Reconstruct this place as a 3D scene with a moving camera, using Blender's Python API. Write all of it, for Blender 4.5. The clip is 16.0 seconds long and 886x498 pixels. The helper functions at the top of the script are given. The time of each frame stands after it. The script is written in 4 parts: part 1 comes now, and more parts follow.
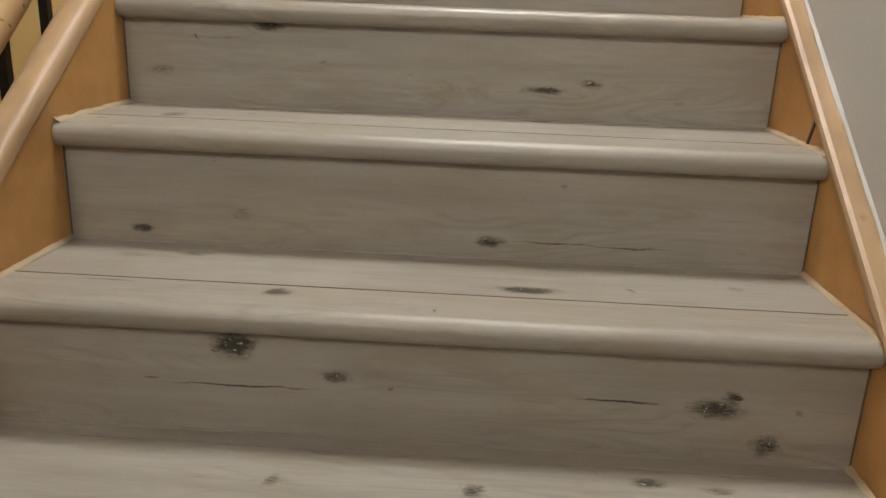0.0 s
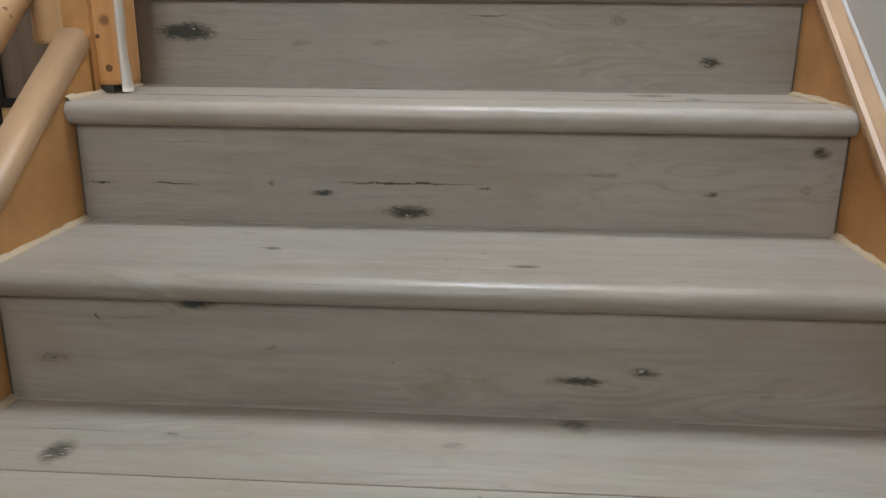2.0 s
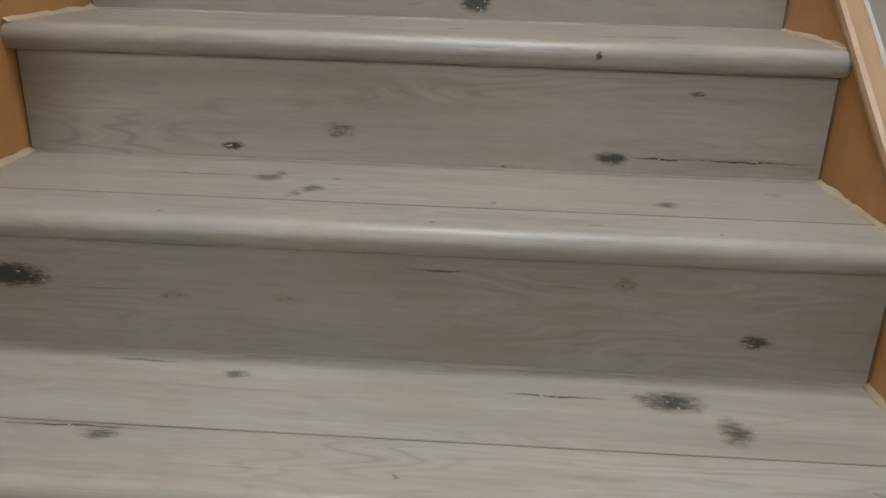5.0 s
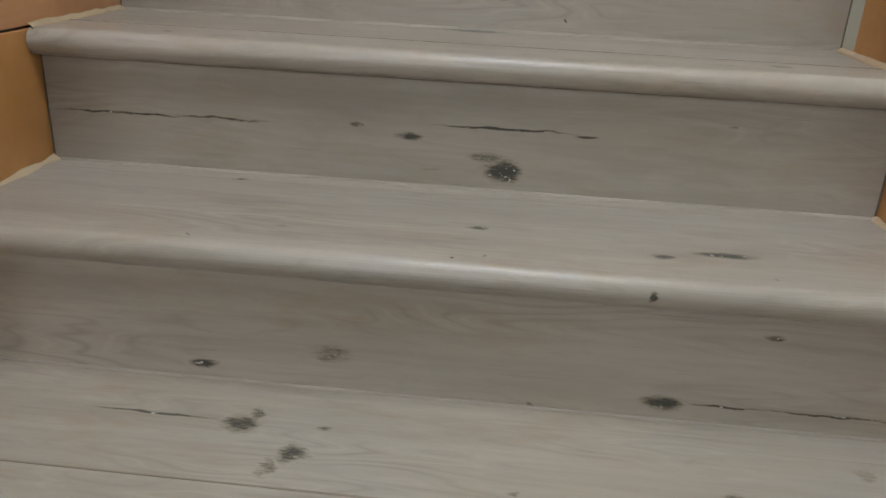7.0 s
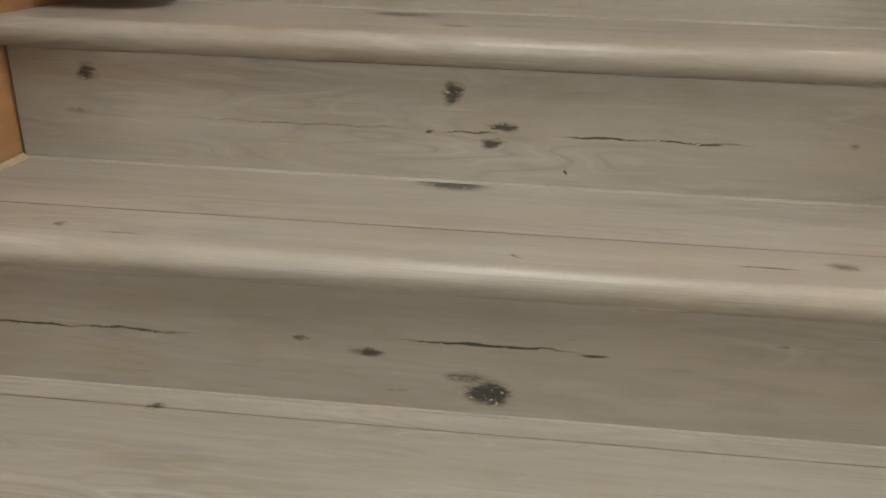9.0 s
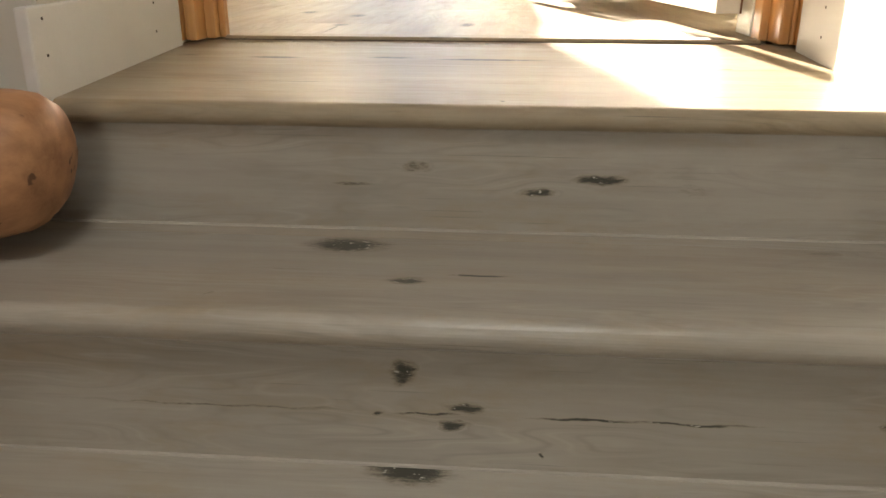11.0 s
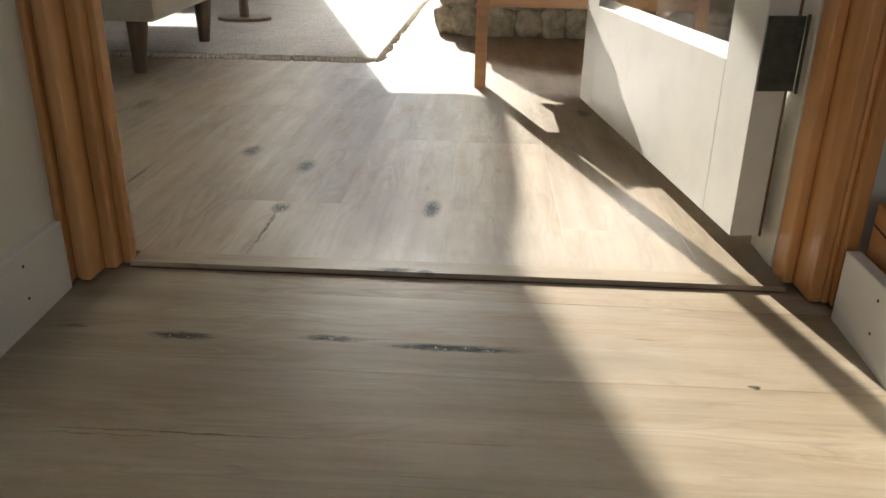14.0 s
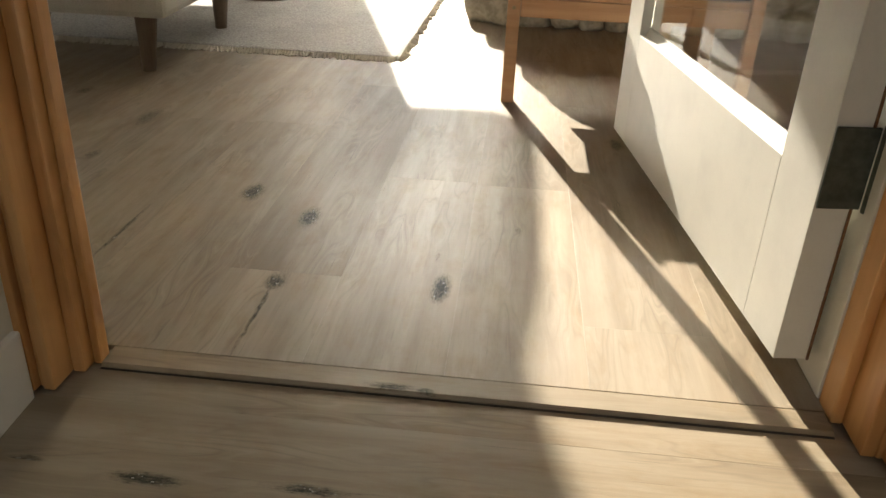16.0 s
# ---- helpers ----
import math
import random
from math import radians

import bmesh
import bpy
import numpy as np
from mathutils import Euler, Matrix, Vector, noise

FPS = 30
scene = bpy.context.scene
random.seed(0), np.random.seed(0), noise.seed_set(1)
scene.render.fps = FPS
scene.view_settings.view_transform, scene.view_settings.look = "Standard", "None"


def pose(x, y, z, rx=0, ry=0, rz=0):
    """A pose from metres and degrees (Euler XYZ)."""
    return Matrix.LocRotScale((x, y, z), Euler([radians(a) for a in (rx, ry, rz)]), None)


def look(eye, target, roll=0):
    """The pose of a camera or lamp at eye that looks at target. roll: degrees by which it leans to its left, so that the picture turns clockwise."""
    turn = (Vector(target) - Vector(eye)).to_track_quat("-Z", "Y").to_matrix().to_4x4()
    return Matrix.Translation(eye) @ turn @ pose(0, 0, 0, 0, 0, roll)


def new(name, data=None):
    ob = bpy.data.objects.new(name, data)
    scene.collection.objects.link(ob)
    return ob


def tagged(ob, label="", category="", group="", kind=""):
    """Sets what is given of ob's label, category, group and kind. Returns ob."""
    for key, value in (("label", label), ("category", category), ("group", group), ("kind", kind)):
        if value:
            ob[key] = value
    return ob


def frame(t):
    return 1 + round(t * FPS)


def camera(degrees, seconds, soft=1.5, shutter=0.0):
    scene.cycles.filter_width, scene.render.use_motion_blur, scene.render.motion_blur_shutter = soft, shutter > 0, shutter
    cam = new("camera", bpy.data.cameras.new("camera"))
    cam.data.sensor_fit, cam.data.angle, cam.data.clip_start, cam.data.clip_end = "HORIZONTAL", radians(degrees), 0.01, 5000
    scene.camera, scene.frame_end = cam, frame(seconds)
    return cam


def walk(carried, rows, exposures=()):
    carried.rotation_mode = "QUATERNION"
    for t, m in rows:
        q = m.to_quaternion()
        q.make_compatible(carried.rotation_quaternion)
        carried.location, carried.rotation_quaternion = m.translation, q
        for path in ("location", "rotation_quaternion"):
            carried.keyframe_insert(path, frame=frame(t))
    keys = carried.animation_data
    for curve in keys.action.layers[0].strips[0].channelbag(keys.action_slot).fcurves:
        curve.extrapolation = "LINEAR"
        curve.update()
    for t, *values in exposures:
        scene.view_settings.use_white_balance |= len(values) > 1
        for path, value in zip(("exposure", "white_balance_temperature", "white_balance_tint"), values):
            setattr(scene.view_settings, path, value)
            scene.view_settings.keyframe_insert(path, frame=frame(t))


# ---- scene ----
cam = camera(58.5, 16.0)

PATH = [
    (0, (-0.064, -0.224, 0.569), (-0.146, 1.687, -0.015), 2.2),
    (0.5, (-0.117, -0.122, 0.643), (-0.197, 1.794, 0.072), 3.2),
    (1, (-0.102, 0.044, 0.752), (-0.198, 1.958, 0.177), 2.9),
    (1.5, (-0.081, 0.148, 0.832), (-0.182, 2.064, 0.269), 2.6),
    (2, (-0.077, 0.285, 0.882), (-0.189, 2.202, 0.323), 0.5),
    (2.5, (-0.082, 0.399, 0.979), (-0.19, 2.303, 0.377), -0.1),
    (3, (-0.054, 0.49, 1.01), (-0.142, 2.388, 0.385), -0.1),
    (3.5, (-0.015, 0.642, 1.077), (-0.106, 2.531, 0.426), 0.3),
    (3.7, (-0.013, 0.688, 1.119), (-0.094, 2.568, 0.444), 0.6),
    (5.8, (-0.058, 0.981, 1.349), (-0.157, 2.846, 0.634), 2.3),
    (6, (-0.049, 1.034, 1.389), (-0.152, 2.9, 0.678), 2.5),
    (6.5, (-0.043, 1.122, 1.461), (-0.151, 2.972, 0.71), 3.7),
    (7, (-0.058, 1.159, 1.486), (-0.2, 3.003, 0.726), 2.9),
    (7.5, (-0.057, 1.241, 1.497), (-0.244, 3.093, 0.765), 1.9),
    (8, (-0.068, 1.372, 1.562), (-0.244, 3.206, 0.785), 0.6),
    (8.2, (-0.066, 1.404, 1.589), (-0.225, 3.23, 0.79), 0.6),
    (10.3, (-0.041, 1.625, 1.764), (-0.207, 3.486, 1.049), 4.0),
    (10.5, (-0.046, 1.659, 1.798), (-0.171, 3.515, 1.064), 3.9),
    (11, (-0.032, 1.748, 1.864), (-0.179, 3.615, 1.16), 0.1),
    (11.5, (-0.067, 1.915, 1.992), (-0.149, 3.772, 1.254), -0.3),
    (12, (-0.079, 2.008, 2.047), (0.045, 3.864, 1.312), 3.9),
    (12.5, (-0.031, 2.104, 2.123), (0.107, 3.983, 1.454), 3.7),
    (13, (-0.042, 2.164, 2.181), (-0.009, 4.057, 1.537), 2.9),
    (13.5, (-0.055, 2.175, 2.192), (-0.133, 4.029, 1.448), 1.2),
    (14, (-0.036, 2.168, 2.204), (-0.12, 4.012, 1.434), 1.2),
    (14.5, (-0.029, 2.23, 2.225), (-0.131, 4.074, 1.458), 0.9),
    (15, (-0.061, 2.363, 2.263), (-0.187, 4.148, 1.37), 0.7),
    (15.5, (-0.069, 2.362, 2.335), (-0.197, 4.145, 1.439), 1.4),
    (16, (-0.026, 2.387, 2.358), (-0.172, 4.172, 1.467), 2.6),
]
walk(cam, [(t, look(eye, target, roll)) for t, eye, target, roll in PATH],
     [(0, 4.1, 7300, 12), (0.5, 3.9, 6900, 12), (1.5, 3.85, 6450, 12), (2.5, 3.78, 6100, 12), (3.5, 3.7, 6350, 12), (6, 3.42, 6400, 11), (7, 3.42, 6400, 11), (8, 3.65, 6550, 11), (10.3, 3.4, 7700, 11), (11, 3.05, 7400, 11), (11.6, 2.8, 6600, 10), (12, 2.5, 6350, 10), (12.6, 1.95, 6200, 10), (14, 1.66, 6200, 9), (15, 1.52, 6550, 8), (16, 1.76, 6700, 8)])

# ---- light ----
F = 1.71            # upper floor
LOW = -0.57         # lower floor
H, G, Y1 = 0.19, 0.25, 0.73
XL, XR = -0.72, 0.45
SX0, SX1, SY0, SY1 = -0.4, 0.4, 0.95, 1.80      # unseen ceiling opening, added for the overhead fill lamp
SUN_SLOPE, SUN_SIDE = 0.43, 0.27     # climb and sideways step for each metre towards the window
world = bpy.data.worlds.new("sky_world")
world.use_nodes = True
scene.world = world
wn = world.node_tree.nodes
sky = wn.new("ShaderNodeTexSky")
sky.sky_type, sky.sun_disc = "NISHITA", False
sky.sun_elevation, sky.sun_rotation = math.atan(0.415), math.radians(-15)
sky.dust_density, sky.ozone_density = 0.1, 4.0
world.node_tree.links.new(sky.outputs[0], wn["Background"].inputs[0])
wn["Background"].inputs[1].default_value = 0.04
sun = new("sun", bpy.data.lights.new("sun", "SUN"))
sun.data.energy, sun.data.angle, sun.data.color = 5.0, math.radians(0.5), (1.0, 0.93, 0.82)
sun.matrix_world = look((-SUN_SIDE * 10, 10, SUN_SLOPE * 10), (0, 0, 0))


def area_lamp(name, eye, target, w, h, watts, colour, spread=180):
    """A rectangular lamp that adds daylight-coloured light; spread narrows its beam."""
    lamp = new(name, bpy.data.lights.new(name, "AREA"))
    lamp.data.shape, lamp.data.size, lamp.data.size_y = "RECTANGLE", w, h
    lamp.data.energy, lamp.data.color = watts, colour
    lamp.data.spread = math.radians(spread)
    lamp.matrix_world = look(eye, target)
    return lamp


# Low, back and side lamps are added fill at plain walls without windows.
area_lamp("fill_low", (-4.9, 0.2, 0.9), (0, 0.2, 0.6), 2.2, 1.5, 2.0, (1.0, 0.84, 0.64))
area_lamp("fill_back", (-0.6, -2.95, 2.9), (0.0, 2.35, 1.6), 1.6, 1.2, 1.45, (0.94, 0.97, 1.0), 75)
# Added overhead fill for treads and nosings; no skylight is known here.
area_lamp("fill_overhead", ((SX0 + SX1) / 2, (SY0 + SY1) / 2, 4.19), (0.0, (SY0 + SY1) / 2, 0), SX1 - SX0, SY1 - SY0, 1.4, (0.90, 0.96, 1.0), 80)
area_lamp("fill_side", (-4.15, 5.0, F + 1.45), (0.3, 3.4, F + 0.6), 1.5, 1.2, 6.0, (1.0, 0.97, 0.90))
area_lamp("window_light_room", (-0.85, 8.14, 2.75), (-0.6, 3.5, 1.9), 0.8, 1.5, 0.25, (0.45, 0.68, 1.0))


# ---- materials ----
def shader(name):
    m = bpy.data.materials.new(name)
    m.use_nodes = True
    t = m.node_tree
    return m, t, t.nodes["Principled BSDF"], t.nodes.new, t.links.new


def ramp(node, link, src, stops):
    r = node("ShaderNodeValToRGB")
    for n, (p, c) in enumerate(stops):
        e = r.color_ramp.elements[n] if n < 2 else r.color_ramp.elements.new(p)
        e.position, e.color = p, (*c, 1)
    link(src, r.inputs[0])
    return r.outputs[0]


def mix(node, link, a, b, fac, kind="MIX"):
    m = node("ShaderNodeMix")
    m.data_type, m.blend_type = "RGBA", kind
    for socket, v in ((m.inputs[0], fac), (m.inputs[6], a), (m.inputs[7], b)):
        if isinstance(v, (int, float)):
            socket.default_value = v
        elif isinstance(v, tuple):
            socket.default_value = (*v, 1)
        else:
            link(v, socket)
    return m.outputs[2]


def noise_tex(node, link, vec, scale, detail=4.0, rough=0.6):
    n = node("ShaderNodeTexNoise")
    n.inputs["Scale"].default_value, n.inputs["Detail"].default_value = scale, detail
    n.inputs["Roughness"].default_value = rough
    link(vec, n.inputs["Vector"])
    return n.outputs["Fac"]


def scaled(node, link, src, s):
    v = node("ShaderNodeVectorMath")
    v.operation = "MULTIPLY"
    link(src, v.inputs[0])
    v.inputs[1].default_value = s
    return v.outputs[0]


def bump(node, link, bsdf, height, strength, distance=0.002):
    b = node("ShaderNodeBump")
    b.inputs["Strength"].default_value, b.inputs["Distance"].default_value = strength, distance
    link(height, b.inputs["Height"])
    link(b.outputs[0], bsdf.inputs["Normal"])


def plank_wood(name, light, dark, along, rough=0.42, knots=(), stretch=(0.72, 0.9, 0.62), gloss=0.45):
    """Printed oak planks: long grain along x or y, and knots and splits as (x, y, z, rx, ry, rz, depth)."""
    m, t, bsdf, node, link = shader(name)
    pos = node("ShaderNodeNewGeometry").outputs["Position"]
    info = node("ShaderNodeObjectInfo")
    off = node("ShaderNodeVectorMath")
    off.operation = "MULTIPLY_ADD"
    comb = node("ShaderNodeCombineXYZ")
    link(info.outputs["Random"], comb.inputs[0]); link(info.outputs["Random"], comb.inputs[1]); link(info.outputs["Random"], comb.inputs[2])
    link(comb.outputs[0], off.inputs[0])
    off.inputs[1].default_value = (37.0, 53.0, 29.0)
    link(pos, off.inputs[2])
    s = {"x": (1.6, 22, 22), "y": (22, 1.6, 22)}[along]
    fine = {"x": (6, 160, 160), "y": (160, 6, 160)}[along]
    wide = noise_tex(node, link, scaled(node, link, off.outputs[0], s), 1.0, 5, 0.62)
    grain = noise_tex(node, link, scaled(node, link, off.outputs[0], fine), 1.0, 3, 0.6)
    cloud = noise_tex(node, link, pos, 3.2, 3, 0.5)
    col = ramp(node, link, wide, [(0.30, dark), (0.66, light)])
    col = mix(node, link, col, (0.55, 0.52, 0.48), ramp(node, link, grain, [(0.35, (0.0,) * 3), (0.75, (0.15,) * 3)]), "MULTIPLY")
    col = mix(node, link, col, tuple(c * 1.12 for c in light), ramp(node, link, cloud, [(0.45, (0.0,) * 3), (0.75, (0.35,) * 3)]))
    tick = noise_tex(node, link, scaled(node, link, off.outputs[0], {"x": (14, 300, 300), "y": (300, 14, 300)}[along]), 1.0, 2, 0.5)
    col = mix(node, link, col, tuple(c * 0.45 for c in dark), ramp(node, link, tick, [(0.66, (0.0,) * 3), (0.82, (0.24,) * 3)]))
    patch = noise_tex(node, link, scaled(node, link, off.outputs[0], {"x": (3, 14, 14), "y": (14, 3, 14)}[along]), 1.0, 4, 0.6)
    col = mix(node, link, col, tuple(c * 0.72 for c in dark), ramp(node, link, patch, [(0.58, (0.0,) * 3), (0.78, (0.6,) * 3)]))
    stain = noise_tex(node, link, scaled(node, link, off.outputs[0], {"x": (4, 11, 11), "y": (11, 4, 11)}[along]), 1.7, 6, 0.72)
    col = mix(node, link, col, (dark[0] * 1.02, dark[1] * 0.90, dark[2] * 0.72), ramp(node, link, stain, [(0.50, (0.0,) * 3), (0.72, (0.55,) * 3)]))
    warm = noise_tex(node, link, scaled(node, link, off.outputs[0], {"x": (1.4, 5, 5), "y": (5, 1.4, 5)}[along]), 1.3, 3, 0.55)
    col = mix(node, link, col, (1.0, 0.88, 0.74), ramp(node, link, warm, [(0.46, (0.0,) * 3), (0.70, (0.38,) * 3)]), "MULTIPLY")
    tone = node("ShaderNodeHueSaturation")
    mr = node("ShaderNodeMapRange")
    mr.inputs[3].default_value, mr.inputs[4].default_value = 0.91, 1.06
    link(info.outputs["Random"], mr.inputs[0])
    link(mr.outputs[0], tone.inputs["Value"])
    link(col, tone.inputs["Color"])
    col = tone.outputs[0]
    contour = noise_tex(node, link, scaled(node, link, off.outputs[0], {"x": (1.3, 9, 9), "y": (9, 1.3, 9)}[along]), 1.0, 3, 0.55)
    rings = node("ShaderNodeMath")
    rings.operation = "MULTIPLY"
    link(contour, rings.inputs[0])
    rings.inputs[1].default_value = 17.0
    flow = rings.outputs[0]
    last = None
    if knots:
        fray = noise_tex(node, link, scaled(node, link, pos, {"x": (90, 330, 330), "y": (330, 90, 330)}[along]), 1.0, 5, 0.75)
        warp = node("ShaderNodeTexNoise")
        warp.inputs["Scale"].default_value, warp.inputs["Detail"].default_value = 70, 5
        link(scaled(node, link, pos, {"x": (0.4, 1, 1), "y": (1, 0.4, 1)}[along]), warp.inputs["Vector"])
        wv = node("ShaderNodeVectorMath")
        wv.operation = "MULTIPLY_ADD"
        link(warp.outputs["Color"], wv.inputs[0])
        wv.inputs[1].default_value = {"x": (0.040, 0.010, 0.010), "y": (0.010, 0.040, 0.010)}[along]
        link(pos, wv.inputs[2])
        half = {"x": (0.020, 0.005, 0.005), "y": (0.005, 0.020, 0.005)}[along]
        for x, y, z, rx, ry, rz, depth in knots:
            rx, ry, rz = rx * stretch[0], ry * stretch[1], rz * stretch[2]
            a = node("ShaderNodeVectorMath")
            a.operation = "MULTIPLY_ADD"
            link(wv.outputs[0], a.inputs[0])
            inv = (1 / rx, 1 / ry, 1 / rz)
            a.inputs[1].default_value = inv
            a.inputs[2].default_value = tuple(-(c + o) * i for c, o, i in zip((x, y, z), half, inv))
            b = node("ShaderNodeVectorMath")
            b.operation = "LENGTH"
            link(a.outputs[0], b.inputs[0])
            r = node("ShaderNodeMapRange")
            r.interpolation_type = "SMOOTHERSTEP"
            r.inputs[1].default_value, r.inputs[2].default_value = 2.6, 0.10
            r.inputs[3].default_value, r.inputs[4].default_value = 0, depth
            link(b.outputs["Value"], r.inputs[0])
            if last is None:
                last = r.outputs[0]
            else:
                mx = node("ShaderNodeMath")
                mx.operation = "MAXIMUM"
                link(last, mx.inputs[0]); link(r.outputs[0], mx.inputs[1])
                last = mx.outputs[0]
        bend = node("ShaderNodeMath")
        bend.operation = "MULTIPLY_ADD"
        link(last, bend.inputs[0])
        bend.inputs[1].default_value = 3.0
        link(flow, bend.inputs[2])
        flow = bend.outputs[0]
    pp = node("ShaderNodeMath")
    pp.operation = "PINGPONG"
    link(flow, pp.inputs[0])
    pp.inputs[1].default_value = 0.5
    lines = ramp(node, link, pp.outputs[0], [(0.02, (1.0,) * 3), (0.16, (0.0,) * 3)])
    pale = ramp(node, link, pp.outputs[0], [(0.36, (0.0,) * 3), (0.49, (1.0,) * 3)])
    show = ramp(node, link, noise_tex(node, link, scaled(node, link, off.outputs[0], {"x": (2.5, 12, 12), "y": (12, 2.5, 12)}[along]), 1.0, 4, 0.6), [(0.44, (0.0,) * 3), (0.70, (0.38,) * 3)])
    col = mix(node, link, col, tuple(c * 0.60 for c in dark), mix(node, link, (0.0,) * 3, lines, show))
    col = mix(node, link, col, tuple(min(1.0, c * 1.16) for c in light), mix(node, link, (0.0,) * 3, pale, show))
    hair = noise_tex(node, link, scaled(node, link, off.outputs[0], {"x": (5, 420, 420), "y": (420, 5, 420)}[along]), 1.0, 2, 0.5)
    col = mix(node, link, col, tuple(c * 0.35 for c in dark), ramp(node, link, hair, [(0.69, (0.0,) * 3), (0.78, (0.45,) * 3)]))
    if knots:
        frayed = node("ShaderNodeMath")
        frayed.operation = "MULTIPLY_ADD"
        link(fray, frayed.inputs[0])
        frayed.inputs[1].default_value = 1.35
        link(last, frayed.inputs[2])
        level = node("ShaderNodeMath")
        level.operation = "SUBTRACT"
        link(frayed.outputs[0], level.inputs[0])
        level.inputs[1].default_value = 0.69
        halo = ramp(node, link, level.outputs[0], [(0.0, (0.0,) * 3), (0.42, (0.62,) * 3)])
        core = ramp(node, link, level.outputs[0], [(0.34, (0.0,) * 3), (0.70, (0.95,) * 3)])
        gate = ramp(node, link, last, [(0.02, (0.0,) * 3), (0.26, (1.0,) * 3)])
        # Gloss glints on the knots are painted in as pale specks of colour.
        painted_glint = ramp(node, link, noise_tex(node, link, scaled(node, link, pos, {"x": (0.6, 1, 1), "y": (1, 0.6, 1)}[along]), 170, 2, 0.5), [(0.635, (0.0,) * 3), (0.68, (0.8,) * 3)])
        col = mix(node, link, col, (0.165, 0.138, 0.096), mix(node, link, (0.0,) * 3, halo, gate))
        col = mix(node, link, col, (0.034, 0.034, 0.026), mix(node, link, (0.0,) * 3, core, gate))
        col = mix(node, link, col, (0.56, 0.53, 0.48), mix(node, link, (0.0,) * 3, painted_glint, mix(node, link, (0.0,) * 3, core, gate)))
    link(col, bsdf.inputs["Base Color"])
    rg = node("ShaderNodeMapRange")
    rg.inputs[3].default_value, rg.inputs[4].default_value = rough - 0.07, rough + 0.10
    link(patch, rg.inputs[0])
    link(rg.outputs[0], bsdf.inputs["Roughness"])
    bsdf.inputs["Specular IOR Level"].default_value = gloss
    bump(node, link, bsdf, grain, 0.22, 0.0012)
    return m


def pine(name, light, dark, along, rough=0.4, cracks=False):
    """Varnished pine with long streaks along an axis and a few small knots."""
    m, t, bsdf, node, link = shader(name)
    pos = node("ShaderNodeNewGeometry").outputs["Position"]
    v = scaled(node, link, pos, {"x": (2, 30, 30), "y": (30, 2, 30), "z": (30, 30, 2), "slope": (30, 4, 4)}[along])
    streak = noise_tex(node, link, v, 1.0, 5, 0.6)
    blotch = noise_tex(node, link, pos, 7.0, 3, 0.5)
    col = ramp(node, link, streak, [(0.28, dark), (0.62, light)])
    col = mix(node, link, col, tuple(c * 0.72 for c in dark), ramp(node, link, blotch, [(0.50, (0.0,) * 3), (0.78, (0.62,) * 3)]))
    vor = node("ShaderNodeTexVoronoi")
    vor.inputs["Scale"].default_value = 5.0
    link(scaled(node, link, pos, (1.0, 1.0, 1.0)), vor.inputs["Vector"])
    col = mix(node, link, col, (0.13, 0.045, 0.012), ramp(node, link, vor.outputs["Distance"], [(0.03, (0.7,) * 3), (0.06, (0.0,) * 3)]))
    if cracks:
        split = noise_tex(node, link, scaled(node, link, pos, (3.0, 45, 45)), 1.0, 2, 0.5)
        col = mix(node, link, col, (0.06, 0.022, 0.01), ramp(node, link, split, [(0.31, (0.75,) * 3), (0.35, (0.0,) * 3)]))
    link(col, bsdf.inputs["Base Color"])
    bsdf.inputs["Roughness"].default_value = rough
    bump(node, link, bsdf, streak, 0.25, 0.002)
    return m


def paint(name, colour, rough=0.5, grime=0.12, relief=0.1, scale=5.0):
    """Brushed paint with faint grime at two scales."""
    m, t, bsdf, node, link = shader(name)
    pos = node("ShaderNodeNewGeometry").outputs["Position"]
    big = noise_tex(node, link, pos, scale, 4, 0.6)
    small = noise_tex(node, link, pos, scale * 30, 3, 0.6)
    col = mix(node, link, colour, tuple(c * 0.72 for c in colour), ramp(node, link, big, [(0.45, (0.0,) * 3), (0.85, (grime * 3,) * 3)]))
    col = mix(node, link, col, tuple(c * 0.85 for c in colour), ramp(node, link, small, [(0.5, (0.0,) * 3), (0.8, (grime * 2,) * 3)]))
    link(col, bsdf.inputs["Base Color"])
    bsdf.inputs["Roughness"].default_value = rough
    bump(node, link, bsdf, small, relief, 0.002)
    return m


def cloth(name, a, b, scale=180.0, relief=0.5, rough=0.95):
    m, t, bsdf, node, link = shader(name)
    pos = node("ShaderNodeNewGeometry").outputs["Position"]
    weave = noise_tex(node, link, pos, scale, 2, 0.7)
    fold = noise_tex(node, link, pos, 4.0, 3, 0.5)
    col = ramp(node, link, weave, [(0.35, b), (0.65, a)])
    col = mix(node, link, col, tuple(c * 0.7 for c in b), ramp(node, link, fold, [(0.5, (0.0,) * 3), (0.8, (0.4,) * 3)]))
    link(col, bsdf.inputs["Base Color"])
    bsdf.inputs["Roughness"].default_value = rough
    bump(node, link, bsdf, weave, relief, 0.004)
    return m


def plain_metal(name, colour, rough):
    m, t, bsdf, node, link = shader(name)
    pos = node("ShaderNodeNewGeometry").outputs["Position"]
    n = noise_tex(node, link, pos, 60, 4, 0.6)
    link(ramp(node, link, n, [(0.3, tuple(c * 0.6 for c in colour)), (0.7, colour)]), bsdf.inputs["Base Color"])
    bsdf.inputs["Metallic"].default_value, bsdf.inputs["Roughness"].default_value = 0.6, rough
    bump(node, link, bsdf, n, 0.2, 0.001)
    return m


